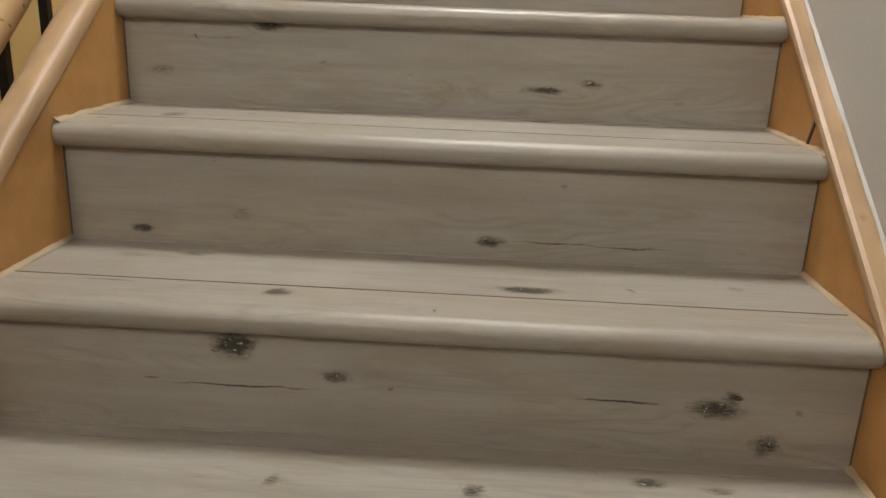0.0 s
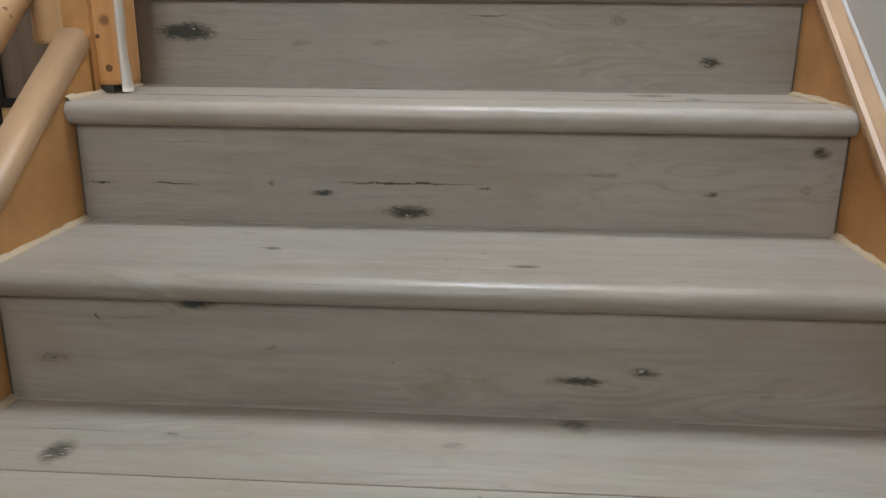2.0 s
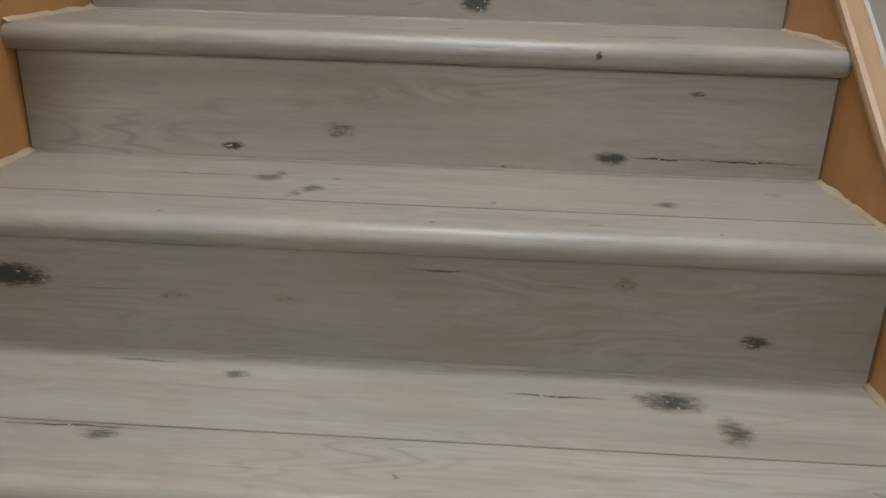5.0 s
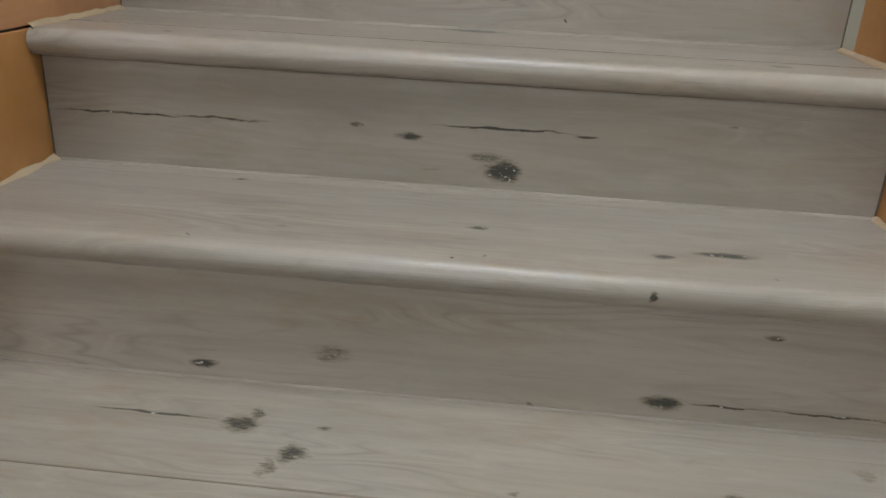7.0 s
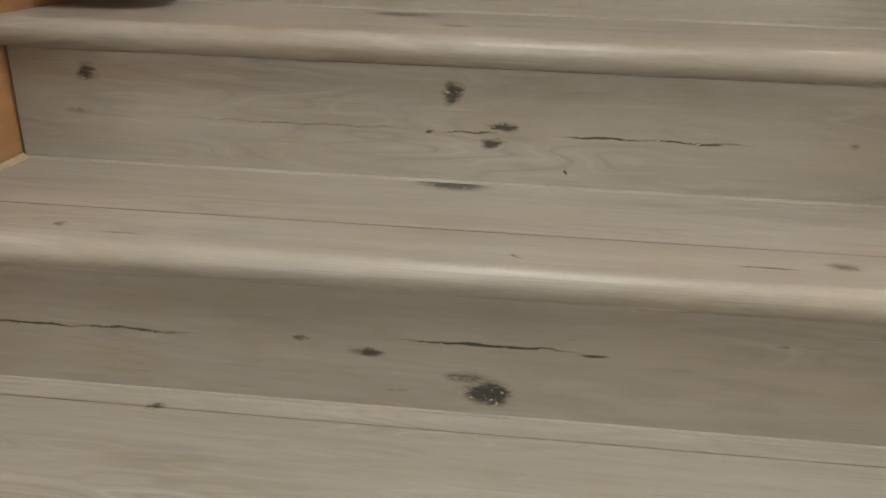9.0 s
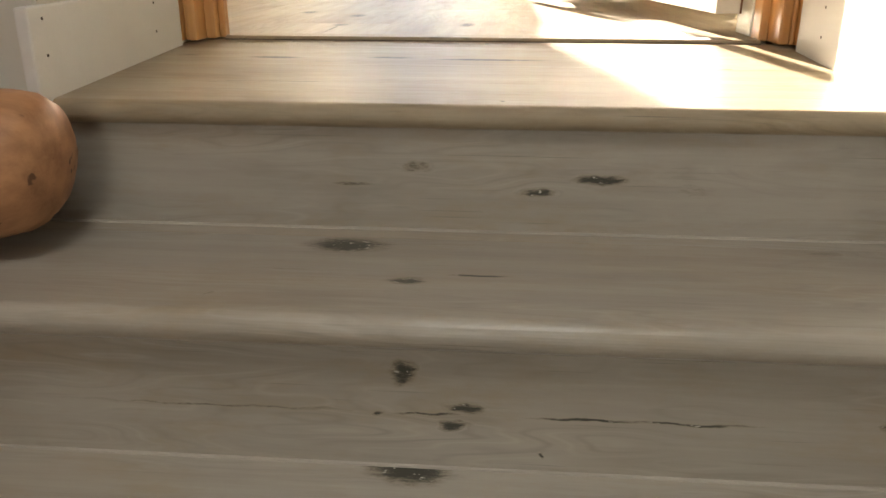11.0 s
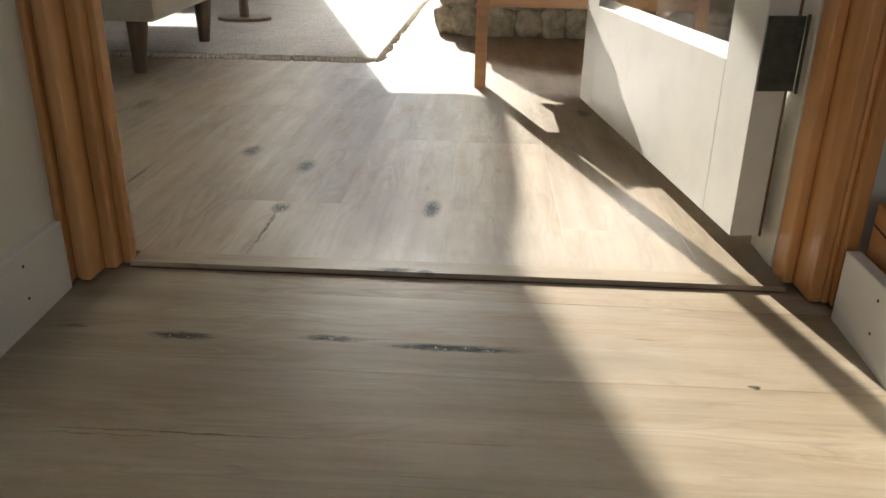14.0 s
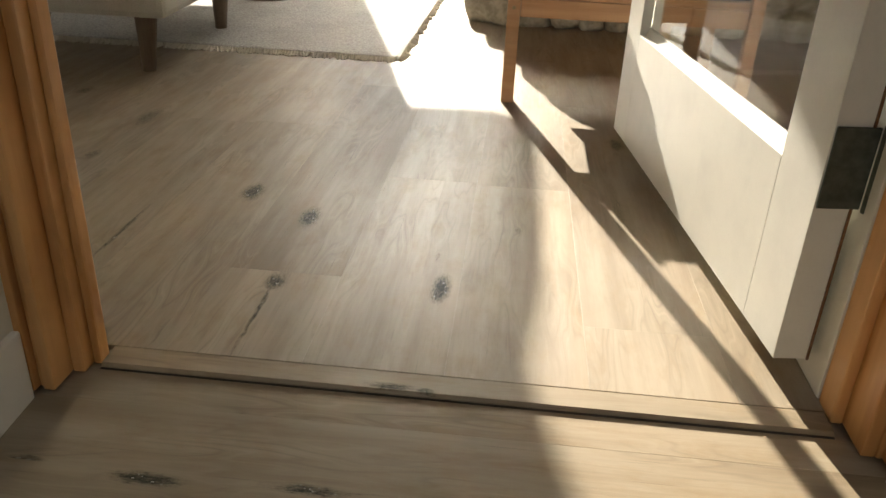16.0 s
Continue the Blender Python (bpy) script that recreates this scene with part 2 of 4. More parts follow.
GREY_L, GREY_D = (0.375, 0.342, 0.295), (0.295, 0.265, 0.223)
pine_slope = pine("pine_string", (0.62, 0.33, 0.115), (0.46, 0.215, 0.06), "slope", 0.42)
pine_up = pine("pine_upright", (0.68, 0.37, 0.14), (0.52, 0.24, 0.075), "z", 0.38)
pine_y = pine("pine_ledge", (0.56, 0.27, 0.09), (0.38, 0.16, 0.045), "y", 0.4)
pine_log = pine("pine_log", (0.50, 0.255, 0.125), (0.27, 0.115, 0.05), "x", 0.55, True)
pine_pink = pine("pine_pink", (0.60, 0.32, 0.15), (0.47, 0.22, 0.085), "y", 0.42)
pine_pale = pine("pine_pale", (0.62, 0.40, 0.19), (0.50, 0.29, 0.12), "slope", 0.5)
pine_pole = pine("pine_pole", (0.60, 0.40, 0.21), (0.46, 0.27, 0.12), "slope", 0.55, True)
pine_x = pine("pine_bench", (0.52, 0.30, 0.15), (0.38, 0.19, 0.085), "x", 0.45)
cap_wood = pine("worn_cap", (0.46, 0.30, 0.17), (0.36, 0.22, 0.115), "slope", 0.45)
white_wall = paint("white_wall", (0.56, 0.575, 0.58), 0.75, 0.05, 0.25)
cream_wall = paint("cream_wall", (0.72, 0.70, 0.62), 0.7, 0.06, 0.2)
white_trim = paint("white_trim", (0.76, 0.75, 0.71), 0.45, 0.08, 0.12)
door_paint = paint("door_paint", (0.74, 0.72, 0.64), 0.40, 0.16, 0.06, 9.0)
ceiling_paint = paint("ceiling_paint", (0.8, 0.8, 0.78), 0.8, 0.04)
caulk = paint("caulk", (0.50, 0.39, 0.25), 0.65, 0.25, 0.3, 25.0)
knot_brown = paint("knot_brown", (0.16, 0.065, 0.02), 0.5, 0.3)
white_caulk = paint("white_caulk", (0.72, 0.66, 0.56), 0.7, 0.2)
bead_grey = paint("bead_grey", (0.335, 0.30, 0.255), 0.6, 0.3)
seam_tone = paint("seam_tone", (0.25, 0.215, 0.17), 0.7)
gap_brown = paint("gap_brown", (0.12, 0.095, 0.068), 0.8)
dark_gap = paint("dark_gap", (0.05, 0.04, 0.03), 0.8)
hinge_metal = plain_metal("hinge_metal", (0.115, 0.13, 0.105), 0.5)
black_iron = plain_metal("black_iron", (0.03, 0.03, 0.03), 0.45)
# Brown for unseen room surfaces, kept dark so less sun bounces back.
unseen_timber = pine("unseen_timber", (0.34, 0.22, 0.115), (0.24, 0.14, 0.065), "x", 0.55)
# Dark grey stands in for shaded furniture in front of the window wall.
shade_grey_wall = paint("shade_grey_wall", (0.13, 0.135, 0.15), 0.75, 0.2, 0.2)
# Yellow puts the bright background past the railing into the wall's colour.
lit_yellow_wall = paint("lit_yellow_wall", (0.78, 0.56, 0.24), 0.7, 0.1, 0.2)
leaf_dry = paint("dry_leaf", (0.16, 0.16, 0.09), 0.7, 0.4)
clay = paint("clay_pot", (0.30, 0.16, 0.09), 0.7, 0.3)
brass = plain_metal("brass_screw", (0.45, 0.36, 0.2), 0.35)
sofa_cloth = cloth("sofa_cloth", (0.66, 0.63, 0.57), (0.55, 0.52, 0.46), 260)
leg_wood = pine("leg_wood", (0.22, 0.16, 0.11), (0.13, 0.09, 0.06), "z", 0.4)
rug_wool = cloth("rug_wool", (0.50, 0.48, 0.45), (0.30, 0.285, 0.265), 120, 0.9)
fringe_wool = cloth("fringe_wool", (0.74, 0.70, 0.61), (0.58, 0.54, 0.46), 200, 0.6)
stone_rock = cloth("field_stone", (0.52, 0.49, 0.41), (0.30, 0.28, 0.22), 22, 0.8, 0.85)
mortar = cloth("mortar", (0.55, 0.52, 0.46), (0.42, 0.39, 0.34), 90, 0.8)
dark_cloth = cloth("dark_cloth", (0.10, 0.095, 0.09), (0.035, 0.034, 0.033), 70, 0.8)
pale_cloth = cloth("pale_cloth", (0.68, 0.66, 0.6), (0.5, 0.48, 0.44), 150)
glass = bpy.data.materials.new("pane_glass")
glass.use_nodes = True
gb = glass.node_tree.nodes["Principled BSDF"]
gb.inputs["Transmission Weight"].default_value, gb.inputs["Roughness"].default_value = 1.0, 0.02
gb.inputs["IOR"].default_value = 1.5
low_wood = plank_wood("low_floor", (0.34, 0.26, 0.16), (0.24, 0.17, 0.10), "y", 0.45)


# ---- mesh helpers ----
def box(bm, x0, y0, z0, x1, y1, z1, bevel=0.0):
    g = bmesh.ops.create_cube(bm, size=1)
    bmesh.ops.scale(bm, verts=g["verts"], vec=(x1 - x0, y1 - y0, z1 - z0))
    bmesh.ops.translate(bm, verts=g["verts"], vec=((x0 + x1) / 2, (y0 + y1) / 2, (z0 + z1) / 2))
    if bevel:
        edges = list({e for v in g["verts"] for e in v.link_edges})
        bmesh.ops.bevel(bm, geom=edges, offset=bevel, segments=2, affect="EDGES", profile=0.6)
    return bm


def boxed(*a, bevel=0.0):
    return box(bmesh.new(), *a, bevel=bevel)


def prism(points, axis, a, b, bevel=0.0):
    """A closed outline swept from a to b along an axis; the outline is given in the other two axes, in order."""
    bm = bmesh.new()
    at = {"x": lambda p, s: (s, p[0], p[1]), "y": lambda p, s: (p[0], s, p[1]), "z": lambda p, s: (p[0], p[1], s)}[axis]
    lo = [bm.verts.new(at(p, a)) for p in points]
    hi = [bm.verts.new(at(p, b)) for p in points]
    n = len(points)
    bm.faces.new(lo)
    bm.faces.new(hi[::-1])
    for i in range(n):
        bm.faces.new((lo[i], hi[i], hi[(i + 1) % n], lo[(i + 1) % n]))
    bmesh.ops.recalc_face_normals(bm, faces=bm.faces[:])
    if bevel:
        bmesh.ops.bevel(bm, geom=bm.edges[:], offset=bevel, segments=2, affect="EDGES", profile=0.6)
    return bm


def tube(bm, a, b, ra, rb, sides=12):
    a, b = Vector(a), Vector(b)
    m = Matrix.Translation((a + b) / 2) @ (b - a).to_track_quat("Z", "Y").to_matrix().to_4x4()
    bmesh.ops.create_cone(bm, cap_ends=True, segments=sides, radius1=ra, radius2=rb, depth=(b - a).length, matrix=m)
    return bm


def mesh_of(name, bm, material, smooth=False):
    me = bpy.data.meshes.new(name)
    bm.to_mesh(me)
    bm.free()
    me.materials.append(material)
    if smooth:
        for p in me.polygons:
            p.use_smooth = True
    return me


def part(name, bm, material, parent, label="", smooth=False):
    ob = new(name, mesh_of(name, bm, material, smooth))
    ob.parent = parent
    ob.matrix_parent_inverse = Matrix.Translation(parent.matrix_basis.translation).inverted() if parent.parent is None else Matrix()
    return tagged(ob, label) if label else ob


def thing(name, label, category, at=(0, 0, 0), group="", kind=""):
    ob = new(name)
    ob.empty_display_size = 0.05
    ob.location = at
    return tagged(ob, label, category, group, kind)


def setting(name, bm, material, label, category="structure"):
    return tagged(new(name, mesh_of(name, bm, material)), label, category, kind="structure")


def nose_profile(y, z, back, thick=0.038, steps=18):
    """The rounded front of a tread, seen from its end: front at y, top at z."""
    r = thick / 2
    pts = [(y + r + r * math.cos(a), z - r + r * math.sin(a)) for a in [math.pi / 2 + math.pi * i / steps for i in range(steps + 1)]]
    return pts + [(back, z - thick), (back, z)]


def face_y(k):
    return Y1 + G * (k - 1)


# knots and splits of the printed planks, step by step: centre, half sizes, depth of tone
KNOTS_R, KNOTS_T = {}, {}
KNOTS_R[1] = ((-0.378, 0.730, 0.130, 0.0265, 0.0300, 0.0207, 0.80), (-0.241, 0.730, 0.091, 0.0172, 0.0300, 0.0103, 0.60), (-0.164, 0.730, 0.077, 0.0069, 0.0300, 0.0046, 0.40), (-0.368, 0.730, 0.070, 0.0886, 0.0300, 0.0018, 0.70), (-0.496, 0.730, 0.075, 0.0104, 0.0300, 0.0016, 0.60), (0.135, 0.730, 0.079, 0.0517, 0.0300, 0.0018, 0.80), (0.265, 0.730, 0.076, 0.0333, 0.0300, 0.0161, 0.70), (0.281, 0.730, 0.094, 0.0103, 0.0300, 0.0092, 0.70), (0.335, 0.730, 0.026, 0.0149, 0.0300, 0.0172, 0.60), (0.369, 0.730, 0.077, 0.0058, 0.0300, 0.0046, 0.50),)
KNOTS_R[2] = ((-0.602, 0.980, 0.212, 0.0138, 0.0300, 0.0081, 0.80), (-0.041, 0.980, 0.217, 0.0207, 0.0300, 0.0092, 0.70), (0.063, 0.980, 0.219, 0.0610, 0.0300, 0.0018, 0.60), (0.178, 0.980, 0.217, 0.0564, 0.0300, 0.0018, 0.60), (0.071, 0.980, 0.312, 0.0069, 0.0300, 0.0046, 0.40), (-0.437, 0.980, 0.242, 0.0207, 0.0300, 0.0138, 0.30), (-0.479, 0.980, 0.326, 0.0081, 0.0300, 0.0035, 0.30),)
KNOTS_R[3] = ((-0.451, 1.230, 0.526, 0.0276, 0.0300, 0.0104, 0.85), (-0.588, 1.230, 0.502, 0.0023, 0.0300, 0.0046, 0.80), (-0.538, 1.230, 0.503, 0.0541, 0.0300, 0.0018, 0.30), (0.046, 1.230, 0.432, 0.0333, 0.0300, 0.0069, 0.75), (0.126, 1.230, 0.447, 0.0184, 0.0300, 0.0081, 0.70), (-0.657, 1.230, 0.443, 0.0253, 0.0300, 0.0104, 0.40), (-0.357, 1.230, 0.465, 0.0081, 0.0300, 0.0046, 0.30), (-0.195, 1.230, 0.451, 0.0035, 0.0300, 0.0023, 0.30), (0.286, 1.230, 0.418, 0.0127, 0.0300, 0.0046, 0.30),)
KNOTS_R[4] = ((-0.689, 1.480, 0.630, 0.0218, 0.0300, 0.0023, 0.90), (-0.570, 1.480, 0.630, 0.0287, 0.0300, 0.0016, 0.80), (-0.412, 1.480, 0.634, 0.0058, 0.0300, 0.0046, 0.50), (-0.336, 1.480, 0.620, 0.0196, 0.0300, 0.0058, 0.70), (-0.208, 1.480, 0.637, 0.0897, 0.0300, 0.0018, 0.85), (-0.084, 1.480, 0.632, 0.0104, 0.0300, 0.0016, 0.80), (-0.204, 1.480, 0.592, 0.0333, 0.0300, 0.0115, 0.80), (0.259, 1.480, 0.629, 0.0104, 0.0300, 0.0046, 0.60), (0.414, 1.480, 0.695, 0.0150, 0.0300, 0.0103, 0.70), (0.093, 1.480, 0.655, 0.0276, 0.0300, 0.0046, 0.30), (0.395, 1.480, 0.639, 0.0092, 0.0300, 0.0104, 0.30), (-0.538, 1.480, 0.696, 0.0955, 0.0300, 0.0018, 0.25),)
KNOTS_R[5] = ((-0.628, 1.730, 0.856, 0.0472, 0.0300, 0.0184, 0.85), (0.304, 1.730, 0.812, 0.0161, 0.0300, 0.0104, 0.75), (-0.087, 1.730, 0.888, 0.0310, 0.0300, 0.0018, 0.70), (0.138, 1.730, 0.881, 0.0126, 0.0300, 0.0138, 0.35), (0.069, 1.730, 0.874, 0.0218, 0.0300, 0.0023, 0.30), (-0.421, 1.730, 0.839, 0.0184, 0.0300, 0.0069, 0.30), (-0.271, 1.730, 0.840, 0.0230, 0.0300, 0.0069, 0.30),)
KNOTS_R[6] = ((-0.411, 1.980, 0.970, 0.0149, 0.0300, 0.0069, 0.80), (-0.251, 1.980, 0.999, 0.0207, 0.0300, 0.0138, 0.45), (0.147, 1.980, 0.973, 0.0196, 0.0300, 0.0104, 0.75), (0.218, 1.980, 0.975, 0.0368, 0.0300, 0.0018, 0.80), (0.346, 1.980, 0.976, 0.0679, 0.0300, 0.0018, 0.80), (0.259, 1.980, 1.070, 0.0104, 0.0300, 0.0046, 0.60), (-0.008, 1.980, 0.952, 0.0057, 0.0300, 0.0046, 0.40),)
KNOTS_R[7] = ((-0.645, 2.230, 1.215, 0.0587, 0.0300, 0.0018, 0.70), (-0.576, 2.230, 1.216, 0.0460, 0.0300, 0.0018, 0.95), (-0.462, 2.230, 1.217, 0.0610, 0.0300, 0.0018, 0.70), (-0.274, 2.230, 1.222, 0.0058, 0.0300, 0.0046, 0.60), (-0.196, 2.230, 1.210, 0.0150, 0.0300, 0.0069, 0.75), (-0.067, 2.230, 1.229, 0.0817, 0.0300, 0.0018, 0.95), (0.048, 2.230, 1.226, 0.0126, 0.0300, 0.0023, 0.80), (-0.061, 2.230, 1.170, 0.0230, 0.0300, 0.0172, 0.90), (-0.086, 2.230, 1.187, 0.0230, 0.0300, 0.0092, 0.50), (0.245, 2.230, 1.253, 0.0069, 0.0300, 0.0023, 0.40), (-0.166, 2.230, 1.164, 0.0161, 0.0300, 0.0023, 0.30),)
KNOTS_R[8] = ((-0.132, 2.480, 1.447, 0.0127, 0.0300, 0.0161, 0.75), (-0.063, 2.480, 1.406, 0.0196, 0.0300, 0.0069, 0.85), (-0.075, 2.480, 1.384, 0.0115, 0.0300, 0.0069, 0.80), (-0.162, 2.480, 1.396, 0.0058, 0.0300, 0.0034, 0.80), (-0.104, 2.480, 1.397, 0.0299, 0.0300, 0.0018, 0.70), (0.064, 2.480, 1.398, 0.0471, 0.0300, 0.0018, 0.95), (0.171, 2.480, 1.399, 0.0621, 0.0300, 0.0018, 0.70), (-0.612, 2.480, 1.451, 0.0138, 0.0300, 0.0138, 0.70), (0.366, 2.480, 1.406, 0.0058, 0.0300, 0.0057, 0.50), (-0.336, 2.480, 1.398, 0.1346, 0.0300, 0.0018, 0.40), (-0.629, 2.480, 1.399, 0.0196, 0.0300, 0.0046, 0.30), (0.022, 2.480, 1.351, 0.0023, 0.0300, 0.0046, 0.70),)
KNOTS_R[9] = ((0.013, 2.730, 1.575, 0.0173, 0.0300, 0.0057, 0.80), (0.090, 2.730, 1.593, 0.0265, 0.0300, 0.0069, 0.80), (-0.145, 2.730, 1.606, 0.0161, 0.0300, 0.0069, 0.45), (-0.227, 2.730, 1.581, 0.0253, 0.0300, 0.0023, 0.50), (0.209, 2.730, 1.581, 0.0242, 0.0300, 0.0092, 0.20),)
KNOTS_T[0] = ((-0.051, 0.623, 0.000, 0.0138, 0.0104, 0.0200, 0.70), (0.169, 0.665, 0.000, 0.0207, 0.0081, 0.0200, 0.70), (-0.299, 0.620, 0.000, 0.0092, 0.0104, 0.0200, 0.50), (0.258, 0.655, 0.000, 0.0173, 0.0058, 0.0200, 0.50),)
KNOTS_T[1] = ((-0.569, 0.791, 0.190, 0.0299, 0.0018, 0.0200, 0.70), (-0.328, 0.778, 0.190, 0.0196, 0.0104, 0.0200, 0.70), (0.014, 0.840, 0.190, 0.0391, 0.0115, 0.0200, 0.80), (0.161, 0.861, 0.190, 0.0046, 0.0069, 0.0200, 0.50), (0.319, 0.893, 0.190, 0.0104, 0.0069, 0.0200, 0.40), (-0.500, 0.931, 0.190, 0.0288, 0.0104, 0.0200, 0.50), (-0.589, 0.910, 0.190, 0.0230, 0.0115, 0.0200, 0.30), (-0.114, 0.738, 0.190, 0.0023, 0.0058, 0.0200, 0.60),)
KNOTS_T[2] = ((-0.587, 1.100, 0.380, 0.0196, 0.0196, 0.0200, 0.70), (-0.595, 1.154, 0.380, 0.0782, 0.0018, 0.0200, 0.40), (0.044, 1.212, 0.380, 0.0184, 0.0149, 0.0200, 0.50), (-0.115, 1.149, 0.380, 0.0184, 0.0081, 0.0200, 0.30), (-0.668, 1.023, 0.380, 0.0092, 0.0046, 0.0200, 0.60), (-0.083, 1.038, 0.380, 0.0035, 0.0035, 0.0200, 0.50), (0.113, 1.054, 0.380, 0.0161, 0.0035, 0.0200, 0.40), (-0.468, 1.151, 0.380, 0.0104, 0.0046, 0.0200, 0.40),)
KNOTS_T[3] = ((-0.381, 1.337, 0.570, 0.0138, 0.0057, 0.0200, 0.80), (-0.025, 1.280, 0.570, 0.0138, 0.0058, 0.0200, 0.80), (-0.435, 1.410, 0.570, 0.0138, 0.0069, 0.0200, 0.30), (-0.124, 1.305, 0.570, 0.0035, 0.0046, 0.0200, 0.50), (-0.114, 1.264, 0.570, 0.0023, 0.0035, 0.0200, 0.50), (-0.080, 1.337, 0.570, 0.0023, 0.0046, 0.0200, 0.40), (0.166, 1.234, 0.570, 0.0149, 0.0034, 0.0200, 0.30),)
KNOTS_T[4] = ((-0.448, 1.704, 0.760, 0.0414, 0.0018, 0.0200, 0.50), (-0.328, 1.681, 0.760, 0.0138, 0.0069, 0.0200, 0.60), (0.058, 1.668, 0.760, 0.0483, 0.0018, 0.0200, 0.80), (0.195, 1.669, 0.760, 0.0345, 0.0173, 0.0200, 0.70), (0.255, 1.611, 0.760, 0.0150, 0.0207, 0.0200, 0.60), (-0.470, 1.554, 0.760, 0.0713, 0.0018, 0.0200, 0.70), (-0.435, 1.541, 0.760, 0.0196, 0.0069, 0.0200, 0.60), (0.368, 1.510, 0.760, 0.0058, 0.0046, 0.0200, 0.40), (-0.116, 1.497, 0.760, 0.0022, 0.0035, 0.0200, 0.50),)
KNOTS_T[5] = ((-0.441, 1.899, 0.950, 0.0667, 0.0018, 0.0200, 0.85), (-0.336, 1.894, 0.950, 0.0196, 0.0115, 0.0200, 0.70), (-0.323, 1.916, 0.950, 0.0092, 0.0092, 0.0200, 0.60), (-0.265, 1.849, 0.950, 0.0127, 0.0126, 0.0200, 0.70), (-0.285, 1.822, 0.950, 0.0069, 0.0127, 0.0200, 0.50), (-0.235, 1.899, 0.950, 0.0080, 0.0035, 0.0200, 0.60), (0.203, 1.841, 0.950, 0.0126, 0.0103, 0.0200, 0.75), (0.102, 1.744, 0.950, 0.0104, 0.0034, 0.0200, 0.50), (-0.023, 1.820, 0.950, 0.0046, 0.0035, 0.0200, 0.50), (-0.093, 1.730, 0.950, 0.0022, 0.0034, 0.0200, 0.60), (-0.425, 1.726, 0.950, 0.0022, 0.0034, 0.0200, 0.60), (0.360, 1.907, 0.950, 0.0104, 0.0069, 0.0200, 0.40), (0.242, 1.728, 0.950, 0.0023, 0.0034, 0.0200, 0.60),)
KNOTS_T[6] = ((-0.427, 2.197, 1.140, 0.0104, 0.0057, 0.0200, 0.70), (-0.086, 2.075, 1.140, 0.0115, 0.0035, 0.0200, 0.85), (0.135, 2.028, 1.140, 0.0115, 0.0057, 0.0200, 0.75), (0.207, 2.047, 1.140, 0.0322, 0.0069, 0.0200, 0.80), (-0.419, 1.982, 1.140, 0.0022, 0.0023, 0.0200, 0.70), (-0.111, 1.976, 1.140, 0.0023, 0.0023, 0.0200, 0.80), (-0.073, 1.989, 1.140, 0.0022, 0.0023, 0.0200, 0.80), (0.250, 1.987, 1.140, 0.0022, 0.0023, 0.0200, 0.60), (-0.319, 2.031, 1.140, 0.0127, 0.0023, 0.0200, 0.40), (-0.099, 2.036, 1.140, 0.0253, 0.0018, 0.0200, 0.30), (0.112, 1.951, 1.122, 0.0055, 0.0150, 0.0060, 0.90),)
KNOTS_T[7] = ((-0.125, 2.475, 1.330, 0.0403, 0.0184, 0.0200, 0.85), (0.220, 2.254, 1.330, 0.0310, 0.0018, 0.0200, 0.70), (0.296, 2.269, 1.330, 0.0184, 0.0081, 0.0200, 0.60), (-0.537, 2.250, 1.330, 0.0081, 0.0046, 0.0200, 0.60), (-0.466, 2.236, 1.330, 0.0253, 0.0018, 0.0200, 0.50), (-0.503, 2.180, 1.330, 0.0069, 0.0035, 0.0200, 0.50), (-0.040, 2.243, 1.330, 0.0023, 0.0046, 0.0200, 0.60),)
KNOTS_T[8] = ((-0.224, 2.665, 1.520, 0.0437, 0.0184, 0.0200, 0.85), (-0.138, 2.557, 1.520, 0.0161, 0.0069, 0.0200, 0.75), (-0.055, 2.577, 1.520, 0.0287, 0.0018, 0.0200, 0.85), (-0.284, 2.581, 1.520, 0.0333, 0.0018, 0.0200, 0.30), (0.364, 2.681, 1.520, 0.0150, 0.0057, 0.0200, 0.40), (-0.350, 2.505, 1.520, 0.0023, 0.0035, 0.0200, 0.40), (-0.020, 2.773, 1.520, 0.0138, 0.0058, 0.0200, 0.50),)
KNOTS_LANDING = ((-0.411, 3.028, 1.710, 0.0287, 0.0127, 0.0200, 0.70), (-0.220, 3.037, 1.710, 0.0322, 0.0103, 0.0200, 0.60), (-0.060, 3.025, 1.710, 0.0621, 0.0103, 0.0200, 0.75), (-0.164, 3.040, 1.710, 0.0207, 0.0023, 0.0200, 0.40), (-0.562, 3.042, 1.710, 0.0138, 0.0057, 0.0200, 0.50), (0.183, 3.071, 1.710, 0.0207, 0.0023, 0.0200, 0.40), (0.295, 3.093, 1.710, 0.0104, 0.0023, 0.0200, 0.30), (-0.347, 2.813, 1.710, 0.1104, 0.0018, 0.0200, 0.50), (0.299, 2.960, 1.710, 0.0035, 0.0046, 0.0200, 0.85), (-0.433, 2.804, 1.710, 0.0471, 0.0018, 0.0200, 0.40), (-0.039, 2.696, 1.710, 0.0023, 0.0046, 0.0200, 0.70),)
